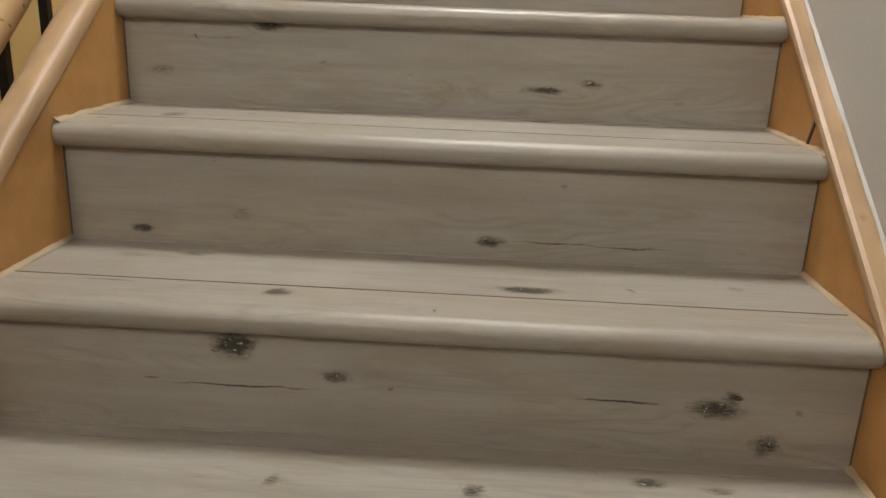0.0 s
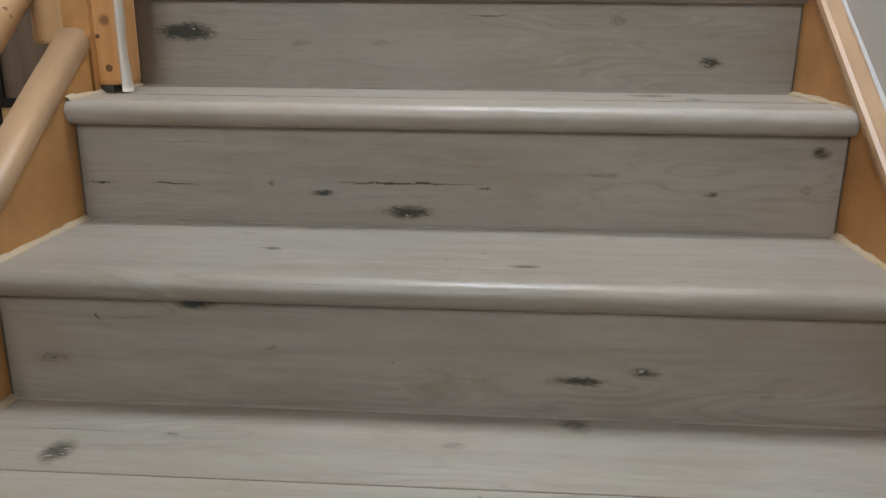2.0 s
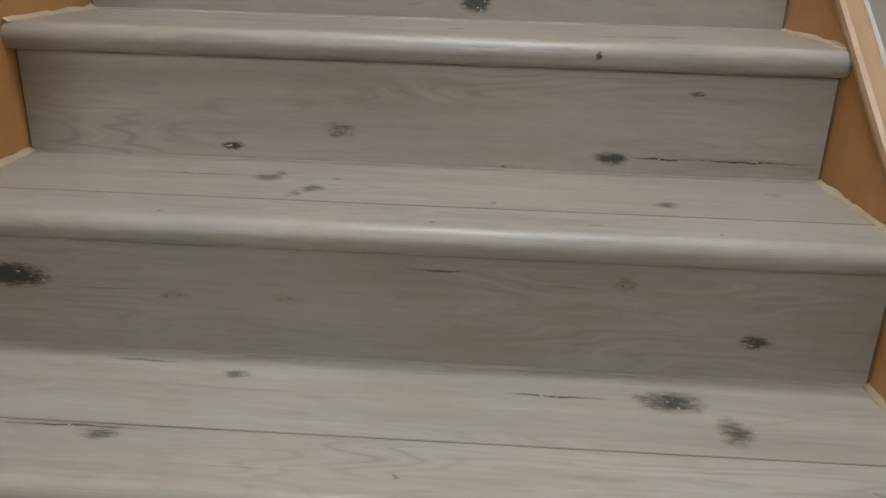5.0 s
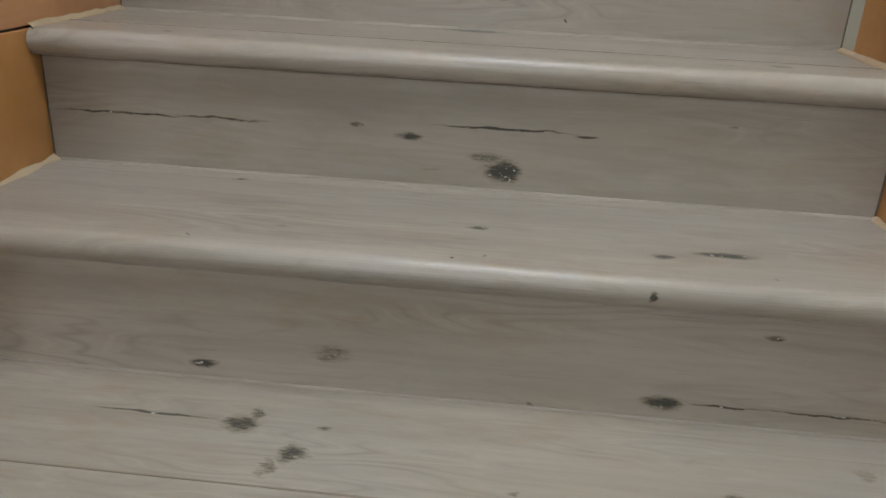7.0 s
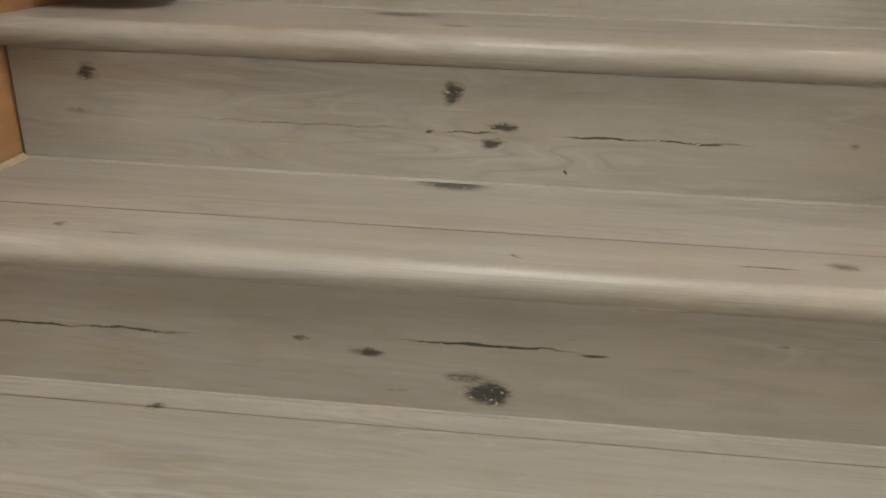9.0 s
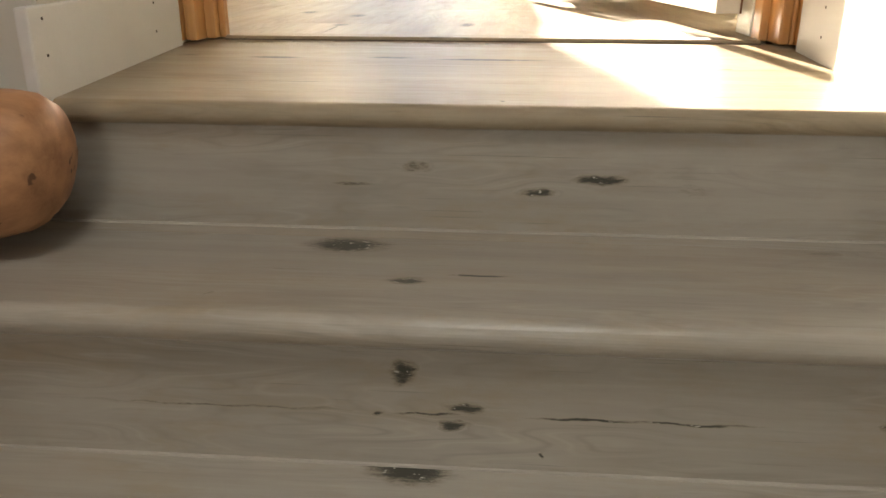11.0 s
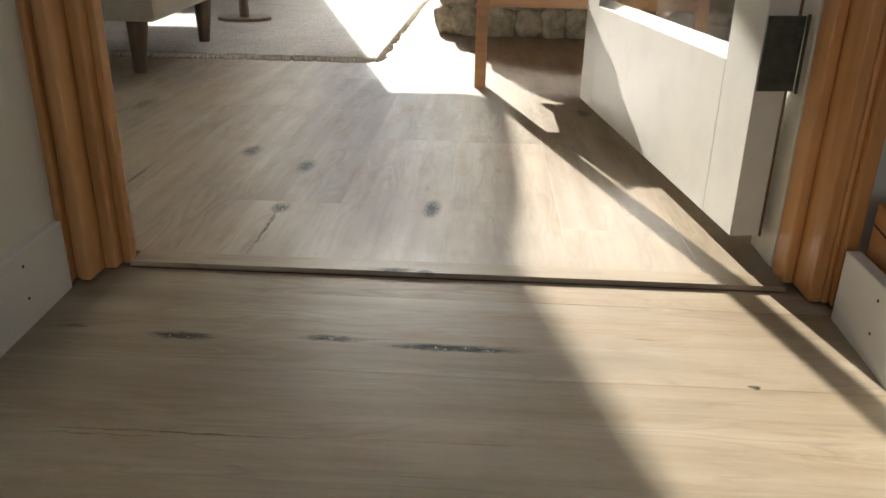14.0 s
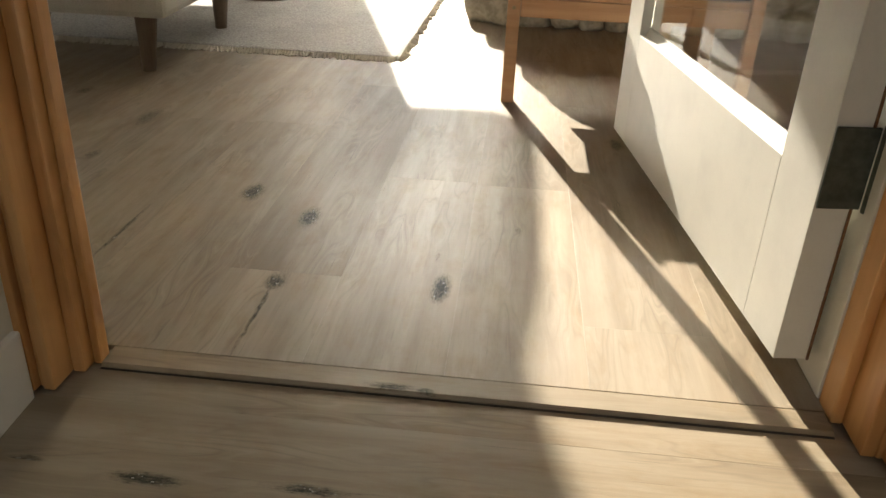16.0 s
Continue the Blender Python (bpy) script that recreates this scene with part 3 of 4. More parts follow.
KNOTS_ROOM = ((-0.549, 3.868, 1.715, 0.0276, 0.0368, 0.0200, 0.85), (-0.403, 3.766, 1.715, 0.0242, 0.0391, 0.0200, 0.85), (-0.120, 3.527, 1.715, 0.0196, 0.0391, 0.0200, 0.90), (-0.393, 3.506, 1.715, 0.0219, 0.0218, 0.0200, 0.80), (-0.394, 3.406, 1.715, 0.0046, 0.0955, 0.0200, 0.75), (-0.969, 4.301, 1.715, 0.0322, 0.0609, 0.0200, 0.60), (-0.971, 4.005, 1.715, 0.0207, 0.0276, 0.0200, 0.60), (-1.246, 4.501, 1.715, 0.0253, 0.0311, 0.0200, 0.60), (-0.724, 3.644, 1.715, 0.0058, 0.0989, 0.0200, 0.70), (0.207, 3.928, 1.715, 0.0161, 0.1161, 0.0200, 0.45), (0.244, 4.352, 1.715, 0.0219, 0.0357, 0.0200, 0.70), (0.004, 3.777, 1.715, 0.0092, 0.0138, 0.0200, 0.50), (-0.514, 3.332, 1.715, 0.0035, 0.0322, 0.0200, 0.40), (-0.137, 3.642, 1.715, 0.0058, 0.0173, 0.0200, 0.40),)
SEAMS = {1: 0.105, 2: 0.106, 4: 0.112, 5: 0.091, 7: 0.106}

FALL = 0.047                            # the landing sinks towards the stair


def land_z(y):
    return F - FALL * (3.2333 - y)


KNOTS_LANDING = tuple((x, y + FALL * (3.2333 - y) * 2.2, z, rx, ry, 0.09, d) for x, y, z, rx, ry, rz, d in KNOTS_LANDING) + ((-0.16, 3.247, F, 0.022, 0.010, 0.05, 0.6), (-0.11, 3.243, F, 0.012, 0.008, 0.05, 0.55))
land_wood = plank_wood("landing_planks", (0.36, 0.30, 0.218), (0.25, 0.20, 0.138), "x", 0.40, KNOTS_LANDING, (1.0, 0.55, 1.0), 0.12)
room_wood = plank_wood("room_planks", (0.36, 0.30, 0.222), (0.245, 0.197, 0.143), "y", 0.42, tuple(k[:6] + (k[6] * 0.78,) for k in KNOTS_ROOM), (0.55, 0.85, 1.0), 0.12)



def sunk(bm):
    """Lets a flat piece of the landing follow its fall."""
    for v in bm.verts:
        v.co.z -= FALL * (3.2333 - v.co.y)
    return bm


# ---- upper walls, floors and ceiling ----
WY, RY = 3.235, 8.2                       # door wall, window wall
JL, JR = -0.565, 0.42                   # door opening
setting("landing_floor", sunk(boxed(-0.62, face_y(9) + 0.03, F - 0.2, 0.53, WY - 0.002, F - 0.012)), land_wood, "base of the stair landing under grey oak planks", "floor")
setting("room_floor", boxed(-4.2, WY - 0.0015, F - 0.2, 3.2, RY + 0.15, F - 0.004), room_wood, "subfloor of the sunlit room under oak planks", "floor")
setting("low_floor", boxed(-5.1, -3.1, LOW - 0.15, 0.55, 2.75, LOW), low_wood, "warm brown plank floor of the lower room", "floor")
bm = bmesh.new()
for q in ((-5.2, -3.2, SX0, WY + 0.1), (SX1, -3.2, 3.3, WY + 0.1), (SX0, -3.2, SX1, SY0), (SX0, SY1, SX1, WY + 0.1)):
    box(bm, q[0], q[1], 4.2, q[2], q[3], 4.35)
setting("ceiling", bm, ceiling_paint, "plain white painted ceiling", "ceiling")
setting("ceiling_room", boxed(-4.4, WY + 0.1, 4.2, 3.4, RY + 0.2, 4.35), unseen_timber, "unseen timber-brown ceiling of the room, dark to cut bounced light", "ceiling")
bm = boxed(0.483, -3.1, LOW - 0.15, 0.62, 2.44, 4.2)
box(bm, 0.50, 2.44, LOW - 0.15, 0.62, 2.70, 4.2)
setting("wall_right_stair", bm, white_wall, "smooth white painted wall beside the stair", "wall")
setting("wall_right_landing", boxed(0.535, 2.70, F - 0.2, 0.72, WY, 4.2), cream_wall, "cream painted wall beside the landing", "wall")
setting("wall_left_landing", boxed(-0.74, 2.74, F - 0.2, -0.622, WY, 4.2), cream_wall, "cream painted wall beside the landing", "wall")
bm = bmesh.new()
box(bm, -4.2, WY, F - 0.2, -0.616, WY + 0.11, 4.2)
box(bm, 0.4545, WY, F - 0.2, 3.2, WY + 0.11, 4.2)
box(bm, -0.616, WY, F + 2.085, 0.4545, WY + 0.11, 4.2)
setting("wall_door", bm, cream_wall, "cream painted wall with the door opening", "wall")
# window wall: one broad opening
WX0, WX1, WZ0, WZ1 = -1.37, 0.3, F + 0.33, F + 2.485
bm = bmesh.new()
VX0, VX1, VZ0, VZ1 = -2.28, -1.96, F + 0.82, F + 1.10      # unseen opening, added and sized for the sun patch under the armchair
box(bm, -4.2, RY, F - 0.2, VX0, RY + 0.15, 4.2)
box(bm, VX1, RY, F - 0.2, WX0, RY + 0.15, 4.2)
box(bm, VX0, RY, F - 0.2, VX1, RY + 0.15, VZ0)
box(bm, VX0, RY, VZ1, VX1, RY + 0.15, 4.2)
box(bm, WX1, RY, F - 0.2, 3.2, RY + 0.15, 4.2)
box(bm, WX0, RY, WZ1, WX1, RY + 0.15, 4.2)
box(bm, WX0, RY, F - 0.2, WX1, RY + 0.15, WZ0)
setting("wall_window", bm, shade_grey_wall, "wall with a tall glazed opening, dark grey in place of shaded furniture", "wall")
setting("wall_room_left", boxed(-4.35, WY, F - 0.2, -4.2, RY + 0.15, 4.2), unseen_timber, "unseen timber-brown side wall of the room, dark to cut bounced light", "wall")
setting("wall_room_right", boxed(3.2, WY, F - 0.2, 3.35, RY + 0.15, 4.2), unseen_timber, "unseen timber-brown side wall of the room, dark to cut bounced light", "wall")
setting("wall_low_back", boxed(-5.1, -3.2, LOW - 0.15, 0.6, -3.05, 4.2), white_wall, "white wall of the lower room behind the stair foot", "wall")
setting("wall_low_left", boxed(-5.2, -3.2, LOW - 0.15, -5.05, 2.9, 4.2), white_wall, "white wall of the lower room", "wall")
setting("wall_low_end", boxed(-5.1, 2.75, LOW - 0.15, -0.745, 2.9, 4.2), lit_yellow_wall, "end wall of the lower room, coloured yellow for the bright background", "wall")
setting("ground", boxed(-60, RY + 1, -1.2, 60, 120, -1.0), paint("yard", (0.16, 0.17, 0.11), 0.9, 0.3), "open yard beyond the window", "ground")

# ---- stair ----
stair = thing("staircase", "straight stair clad in grey knotty oak-print planks with rounded nosings", "staircase", (-0.1, 0.5, LOW), kind="structure")
for k in range(-2, 10):
    riser_wood = plank_wood("riser_planks_%s" % k, GREY_L, GREY_D, "x", 0.44, KNOTS_R.get(k, ()))
    zb = (k - 1) * H
    xr = 0.499 if k == 9 else XR
    part("riser", boxed(XL, face_y(k), zb - 0.02, xr, face_y(k) + 0.02, k * H - (0.052 if k == 9 else 0.036)), riser_wood, stair)
    if k < 9:
        tread_wood = plank_wood("tread_planks_%s" % k, GREY_L, GREY_D, "x", 0.37, KNOTS_T.get(k, ()))
        seam = SEAMS.get(k, 0.246)
        y0 = face_y(k) - 0.028
        xr = 0.499 if k == 8 else XR
        part("nosing", prism(nose_profile(y0, k * H, y0 + seam - 0.004), "x", XL, xr), tread_wood, stair, smooth=False)
        part("tread_board", boxed(XL, y0 + seam, k * H - 0.036, xr, face_y(k + 1) + 0.004, k * H - 0.0012, bevel=0.0012), tread_wood, stair)
        if k in SEAMS:
            part("seam_gap", boxed(XL, y0 + seam - 0.0032, k * H - 0.02, xr, y0 + seam - 0.0012, k * H + 0.0004), gap_brown if k == 1 else seam_tone, stair)
        yb = face_y(k + 1)
        part("foot_bead", prism([(yb - 0.003, k * H - 0.002), (yb, k * H - 0.002), (yb, k * H + 0.002), (yb - 0.002, k * H + 0.001)], "x", XL + 0.006, xr - 0.006), bead_grey, stair)
for k in range(-2, 8):
    z, ya, yb = k * H, face_y(k) - 0.02, face_y(k + 1)
    for x, s in ((XL, 1), (XR, -1)):
        bm = bmesh.new()
        last = None
        for n in range(23):
            y = ya + (yb - ya) * n / 22
            w = 0.0075 + 0.0045 * noise.noise((y * 34, k * 3.1, s * 2.0)) + 0.003 * noise.noise((y * 90, k, s))
            loop = [bm.verts.new(p) for p in ((x, y, z - 0.004), (x + s * w, y, z - 0.003), (x + s * w * 0.9, y, z + 0.0008), (x + s * w * 0.35, y, z + 0.003), (x, y, z + w * 0.75))]
            if last:
                for i in range(4):
                    bm.faces.new((last[i], last[i + 1], loop[i + 1], loop[i]))
            last = loop
        bmesh.ops.recalc_face_normals(bm, faces=bm.faces[:])
        part("caulk_bead", bm, caulk, stair, smooth=True)
        part("riser_gap", boxed(min(x, x + s * 0.0022), yb - 0.001, z + 0.002, max(x, x + s * 0.0022), yb + 0.001, z + H - 0.04), gap_brown, stair)
y0 = face_y(9) - 0.014
part("nosing", sunk(prism(nose_profile(y0, F, y0 + 0.076, 0.031), "x", -0.62, 0.4545)), land_wood, stair)

# strings, caps, newel, rails
slope = H / G


def line(y, up):
    return H + slope * (y - Y1 + 0.028) + up


def sloped(x0, x1, ya, yb, lo, hi, bevel=0.004):
    return prism([(ya, line(ya, lo)), (yb, line(yb, lo)), (yb, line(yb, hi)), (ya, line(ya, hi))], "x", x0, x1, bevel)


left = thing("string_left", "honey-coloured pine stair string with a worn rounded cap", "stair string", (XL - 0.05, 0.5, LOW), kind="structure")
def cap_up(y):
    return 0.088 - 0.060 * (y - 0.6) / 0.95


YA, YB = -0.3, 1.552
part("string_board", prism([(YA, line(YA, -0.42)), (YB, line(YB, -0.42)), (YB, line(YB, cap_up(YB) - 0.030)), (YA, line(YA, cap_up(YA) - 0.030))], "x", XL - 0.055, XL - 0.001, 0.003), pine_slope, left)
bm = bmesh.new()
last = None
for y in (YA, 0.2, 0.6, 1.0, 1.3, YB):
    loop = []
    for i in range(13):
        a = math.pi * i / 12
        loop.append(bm.verts.new((XL - 0.0275 + 0.0285 * math.copysign(abs(math.cos(a)) ** 0.7, math.cos(a)), y, line(y, cap_up(y) - 0.029) + 0.029 * math.sin(a) ** 0.7)))
    if last:
        for i in range(12):
            bm.faces.new((last[i], last[i + 1], loop[i + 1], loop[i]))
    else:
        bm.faces.new(loop)
    last = loop
bm.faces.new(last[::-1])
bmesh.ops.recalc_face_normals(bm, faces=bm.faces[:])
part("cap", bm, cap_wood, left, "rounded greyish worn top edge", smooth=True)
right = thing("string_right", "honey-coloured pine wall string with a rounded cap", "stair string", (XR + 0.03, 0.5, LOW), kind="structure")
part("string_board", sloped(XR + 0.001, 0.4825, -0.4, 2.438, -0.42, -0.0175), pine_slope, right)
part("cap", sloped(XR - 0.005, 0.482, -0.4, 2.438, -0.017, 0.008, 0.008), cap_wood, right)
part("joint_gap", prism([(1.051, 0.372), (1.056, 0.376), (1.031, 0.429), (1.026, 0.425)], "x", XR - 0.001, XR + 0.0035), dark_gap, right)
bm = bmesh.new()
last = None
for n in range(341):
    y = -0.4 + 2.83 * n / 340
    w = 0.003 + 0.0035 * abs(noise.noise((y * 23, 2, 7))) + 0.004 * max(0, noise.noise((y * 6, 5, 1)))
    z = line(y, 0.006)
    pair = [bm.verts.new(p) for p in ((0.4828 - w, y, z), (0.4828 - w * 0.6, y, z + 0.003), (0.4828, y, z + 0.004 + w * 0.5))]
    if last:
        for i in (0, 1):
            bm.faces.new((last[i], last[i + 1], pair[i + 1], pair[i]))
    last = pair
part("paint_edge", bm, white_wall, right, "ragged white paint line against the wall")
panel = thing("side_panel", "honey-coloured pine panelling closing the side of the upper steps", "wall panel", (XL - 0.03, 1.9, LOW), kind="structure")
part("panel_board", prism([(1.56, line(1.56, -0.5)), (2.70, line(2.70, -0.5)), (2.70, 1.3275), (1.56, 1.3275)], "x", XL - 0.05, XL - 0.001, 0.0015), pine_slope, panel)
part("panel_board", boxed(XL - 0.05, 1.56, 1.3310, XL - 0.0022, 2.70, 3.2, bevel=0.0015), pine_pink, panel)
part("seam_gap", boxed(XL - 0.045, 1.56, 1.3265, XL - 0.006, 2.70, 1.332), dark_gap, panel)
newel = thing("newel_post", "square honey pine newel post with white caulked edges", "newel post", (-0.70, 1.6, 4 * H))
part("post", boxed(-0.757, 1.575, 4 * H + 0.012, -0.683, 1.655, 2.1, bevel=0.008), pine_up, newel)
part("back_post", boxed(-0.814, 1.556, 0.838, -0.7622, 1.64, 2.1, bevel=0.005), pine_pale, newel, "pale pine half post resting on the cap")
part("foot_gap", boxed(-0.758, 1.58, 4 * H, -0.70, 1.65, 4 * H + 0.014), dark_gap, newel)
bm = bmesh.new()
last = None
for n in range(90):
    z = 4 * H + 0.002 + 0.011 * n
    w = 0.0030 + 0.0022 * noise.noise((z * 15, 3, 1)) + (0.005 * max(0, 1 - n / 5))
    loop = [bm.verts.new(p) for p in ((-0.6835, 1.574, z), (-0.681 + w * 0.4, 1.572, z), (-0.6815 + w, 1.578, z), (-0.6825 + w, 1.60, z), (-0.6835, 1.60, z))]
    if last:
        for i in range(5):
            bm.faces.new((last[i], last[(i + 1) % 5], loop[(i + 1) % 5], loop[i]))
    else:
        bm.faces.new(loop)
    last = loop
part("caulk_bead", bm, white_caulk, newel, "uneven white caulk along the post's edge", smooth=True)
part("caulk_bead", boxed(-0.7615, 1.572, 4 * H + 0.02, -0.7575, 1.580, 2.1, bevel=0.0015), white_caulk, newel)
for x, z, r in ((-0.716, 0.85, 0.0035), (-0.702, 0.80, 0.006), (-0.73, 0.99, 0.003)):
    b = bmesh.new()
    tube(b, (x, 1.5742, z), (x, 1.5755, z), r, r, 14)
    part("knot", b, knot_brown, newel)
rail = thing("stair_railing", "pale rough timber rail with square black iron balusters", "railing", (XL - 0.06, 0.5, 0.3))
bm = bmesh.new()
last = None
for n in range(61):
    y = -0.3 + 1.92 * n / 60
    r0 = 0.034 + 0.003 * noise.noise((y * 3, 1, 4))
    loop = []
    for i in range(18):
        a = 2 * math.pi * i / 18
        r = r0 * (1 + 0.07 * noise.noise((math.cos(a) * 1.5, math.sin(a) * 1.5, y * 6)))
        loop.append(bm.verts.new((-0.835 + r * math.cos(a), y, line(y, 0.092) + 1.22 * r * math.sin(a))))
    if last:
        for i in range(18):
            bm.faces.new((last[i], last[(i + 1) % 18], loop[(i + 1) % 18], loop[i]))
    else:
        bm.faces.new(loop[::-1])
    last = loop
bm.faces.new(last)
bmesh.ops.recalc_face_normals(bm, faces=bm.faces[:])
part("lower_rail", bm, pine_pole, rail, "pale peeled round pole with dark checks", smooth=True)
for n in range(13):
    y = -0.22 + 0.14 * n
    part("baluster", boxed(-0.843, y - 0.008, line(y, -0.35), -0.827, y + 0.008, line(y, 0.09)), black_iron, rail)


# ---- landing ----
def skirting(name, x0, x1, label):
    t = thing(name, label, "skirting board", ((x0 + x1) / 2, 2.9, F), kind="structure")
    part("board", prism([(2.70, land_z(2.70) - 0.012), (3.166, land_z(3.166) - 0.012), (3.166, F + 0.098), (2.70, F + 0.090)], "x", x0, x1, 0.003), white_trim, t)
    side = x0 if x1 > 0.2 else x1
    for y in (2.73, 3.06):
        for z in (0.03, 0.075):
            b = bmesh.new()
            tube(b, (side - 0.0006, y, F + z), (side + 0.0006, y, F + z), 0.0022, 0.0022, 8)
            part("nail", b, dark_gap, t)
    return t


skirting("baseboard_left", -0.63, -0.612, "white painted skirting board with small nail holes")
skirting("baseboard_right", 0.455, 0.475, "white painted skirting board with small nail holes")
ledge = thing("ledge", "two varnished pine ledge pieces with a dark joint above the skirting", "ledge", (0.54, 2.9, F), kind="structure")
part("ledge_board", prism([(2.925, F), (3.165, F), (3.165, F + 0.168), (2.925, F + 0.134)], "x", 0.480, 0.533, 0.006), pine_y, ledge)
part("ledge_block", prism([(2.70, F), (2.921, F), (2.921, F + 0.139), (2.70, F + 0.082)], "x", 0.477, 0.530, 0.009), pine_y, ledge)
part("ledge_groove", prism([(2.93, F + 0.105), (3.16, F + 0.137), (3.16, F + 0.1395), (2.93, F + 0.1075)], "x", 0.4790, 0.4832), dark_gap, ledge)
part("ledge_crack", prism([(2.71, F + 0.068), (2.92, F + 0.122), (2.92, F + 0.1235), (2.71, F + 0.0695)], "x", 0.4760, 0.4802), dark_gap, ledge)
log = thing("log_beam", "round peeled pine log end lying on the step", "log", (-0.9, 2.62, 8 * H))
bm = bmesh.new()
rings = [(-1.5, 0.100, 0.0), (-1.1, 0.099, 0.0), (-0.85, 0.098, 0.0), (-0.76, 0.096, 0.001), (-0.70, 0.092, 0.003), (-0.645, 0.089, 0.005), (-0.605, 0.084, 0.009), (-0.580, 0.076, 0.014), (-0.565, 0.064, 0.018), (-0.556, 0.044, 0.022), (-0.552, 0.018, 0.024)]
loops = []
for x, r, up in rings:
    loop = []
    for i in range(40):
        a = 2 * math.pi * i / 40
        rr = r * (1 + 0.06 * noise.noise((math.cos(a) * 1.7, math.sin(a) * 1.7, x * 3)) + 0.04 * noise.noise((math.cos(a) * 7, math.sin(a) * 7, x * 6)))
        loop.append(bm.verts.new((x, 2.618 + rr * math.cos(a), 8 * H + 0.101 + up + rr * math.sin(a))))
    loops.append(loop)
for p, q in zip(loops, loops[1:]):
    for i in range(40):
        bm.faces.new((p[i], p[(i + 1) % 40], q[(i + 1) % 40], q[i]))
bm.faces.new(loops[0][::-1])
bm.faces.new(loops[-1])
bmesh.ops.recalc_face_normals(bm, faces=bm.faces[:])
part("log_body", bm, pine_log, log, smooth=True)
for y, z, x0, x1 in ((2.535, 0.155, -1.0, -0.63), (2.53, 0.075, -0.95, -0.70), (2.56, 0.19, -0.80, -0.64)):
    b = bmesh.new()
    tube(b, (x0, y, 8 * H + z + 0.006), (x1, y + 0.006, 8 * H + z), 0.0022, 0.0008, 8)
    part("check", b, knot_brown, log, "dark drying check")


# ---- door frame and door ----
def casing(name, strips, x0, x1):
    """Upright casing: strips of (x0, x1, front, back)."""
    t = thing(name, "varnished orange pine door casing with stepped moulding", "door casing", ((x0 + x1) / 2, WY, F), kind="structure")
    for n, (a, b, y0, y1) in enumerate(strips):
        part("moulding", boxed(a, y0, F + 0.003, b, y1, F + 2.08, bevel=0.0035), pine_up, t)
    return t


casing("door_casing_left", ((-0.634, -0.612, 3.168, 3.234), (-0.612, -0.604, 3.180, 3.234), (-0.604, -0.588, 3.174, 3.234), (-0.588, -0.570, 3.218, 3.262), (-0.570, -0.558, 3.240, 3.264)), -0.63, -0.56)
casing("door_casing_right", ((0.462, 0.482, 3.186, 3.234), (0.454, 0.462, 3.198, 3.234), (0.436, 0.454, 3.200, 3.30), (0.420, 0.436, 3.262, 3.31)), 0.42, 0.48)
jamb = thing("door_jamb", "cream painted jamb lining behind the pine casing", "door jamb", (0.435, 3.36, F), kind="structure")
part("lining", boxed(0.418, 3.3115, F + 0.006, 0.450, 3.41, F + 2.02, bevel=0.002), door_paint, jamb)
t = thing("door_casing_head", "varnished orange pine head casing of the doorway", "door casing", (-0.08, WY, F + 2.1), kind="structure")
part("head_board", boxed(-0.559, WY - 0.05, F + 2.03, 0.419, WY + 0.10, F + 2.08, bevel=0.004), pine_up, t)
sill = thing("threshold", "grey oak-print threshold strip with a dark strip as its shadow line", "threshold", (-0.08, WY, F), kind="structure")
part("strip", prism([(3.237, F - 0.01), (3.237, F + 0.002), (3.241, F + 0.0065), (3.279, F + 0.0075), (3.283, F + 0.004), (3.283, F - 0.01)], "x", -0.558, 0.418), land_wood, sill)
# Solid dark strip colours in the shadow line at the threshold's front joint.
part("shadow_strip", boxed(-0.558, 3.2335, F - 0.01, 0.418, 3.2368, F + 0.0008), dark_gap, sill)

DOOR_L, HX, HY = 1.03, 0.385, 3.345
DA = math.degrees(math.atan2(1.018, -0.125))
door = thing("door_1", "cream painted glazed door standing open into the room", "door", (HX, HY, F), kind="structure")
door.rotation_euler = (0, 0, math.radians(DA))


def dpart(name, bm, material, label="", smooth=False):
    ob = new(name, mesh_of(name, bm, material, smooth))
    ob.parent = door
    return tagged(ob, label) if label else ob


B, T, RZ = 0.045, 2.02, 0.30
part_specs = [("hinge_stile", 0.0, 0.115, B, T), ("lock_stile", DOOR_L - 0.115, DOOR_L, B, T), ("bottom_rail", 0.1152, DOOR_L - 0.1152, B, RZ),
              ("top_rail", 0.116, DOOR_L - 0.116, T - 0.12, T)]
for name, a, b, z0, z1 in part_specs:
    dpart(name, boxed(a, -0.022, z0, b, 0.026, z1, bevel=0.0012), door_paint)
dpart("glazing_bead", prism([(-0.016, RZ), (0.012, RZ), (0.005, RZ + 0.016), (-0.006, RZ + 0.016)], "x", 0.117, DOOR_L - 0.117), white_trim)
pane = dpart("pane", boxed(0.115, -0.003, RZ + 0.004, DOOR_L - 0.115, 0.003, T - 0.118), glass)
pane.visible_shadow = False
dpart("edge_strip", boxed(-0.003, -0.0225, B, -0.0003, -0.0195, T), knot_brown)
dpart("hinge_leaf", boxed(-0.004, -0.030, 0.272, -0.0008, 0.0245, 0.378, bevel=0.001), hinge_metal, "dark green-black iron butt hinge")
b = bmesh.new()
tube(b, (-0.009, -0.036, 0.27), (-0.009, -0.036, 0.381), 0.0065, 0.0065, 14)
dpart("hinge_pin", b, hinge_metal)

# ---- room things ----
def sweep_line(a, b, r):
    return tube(bmesh.new(), a, b, r, r, 8)


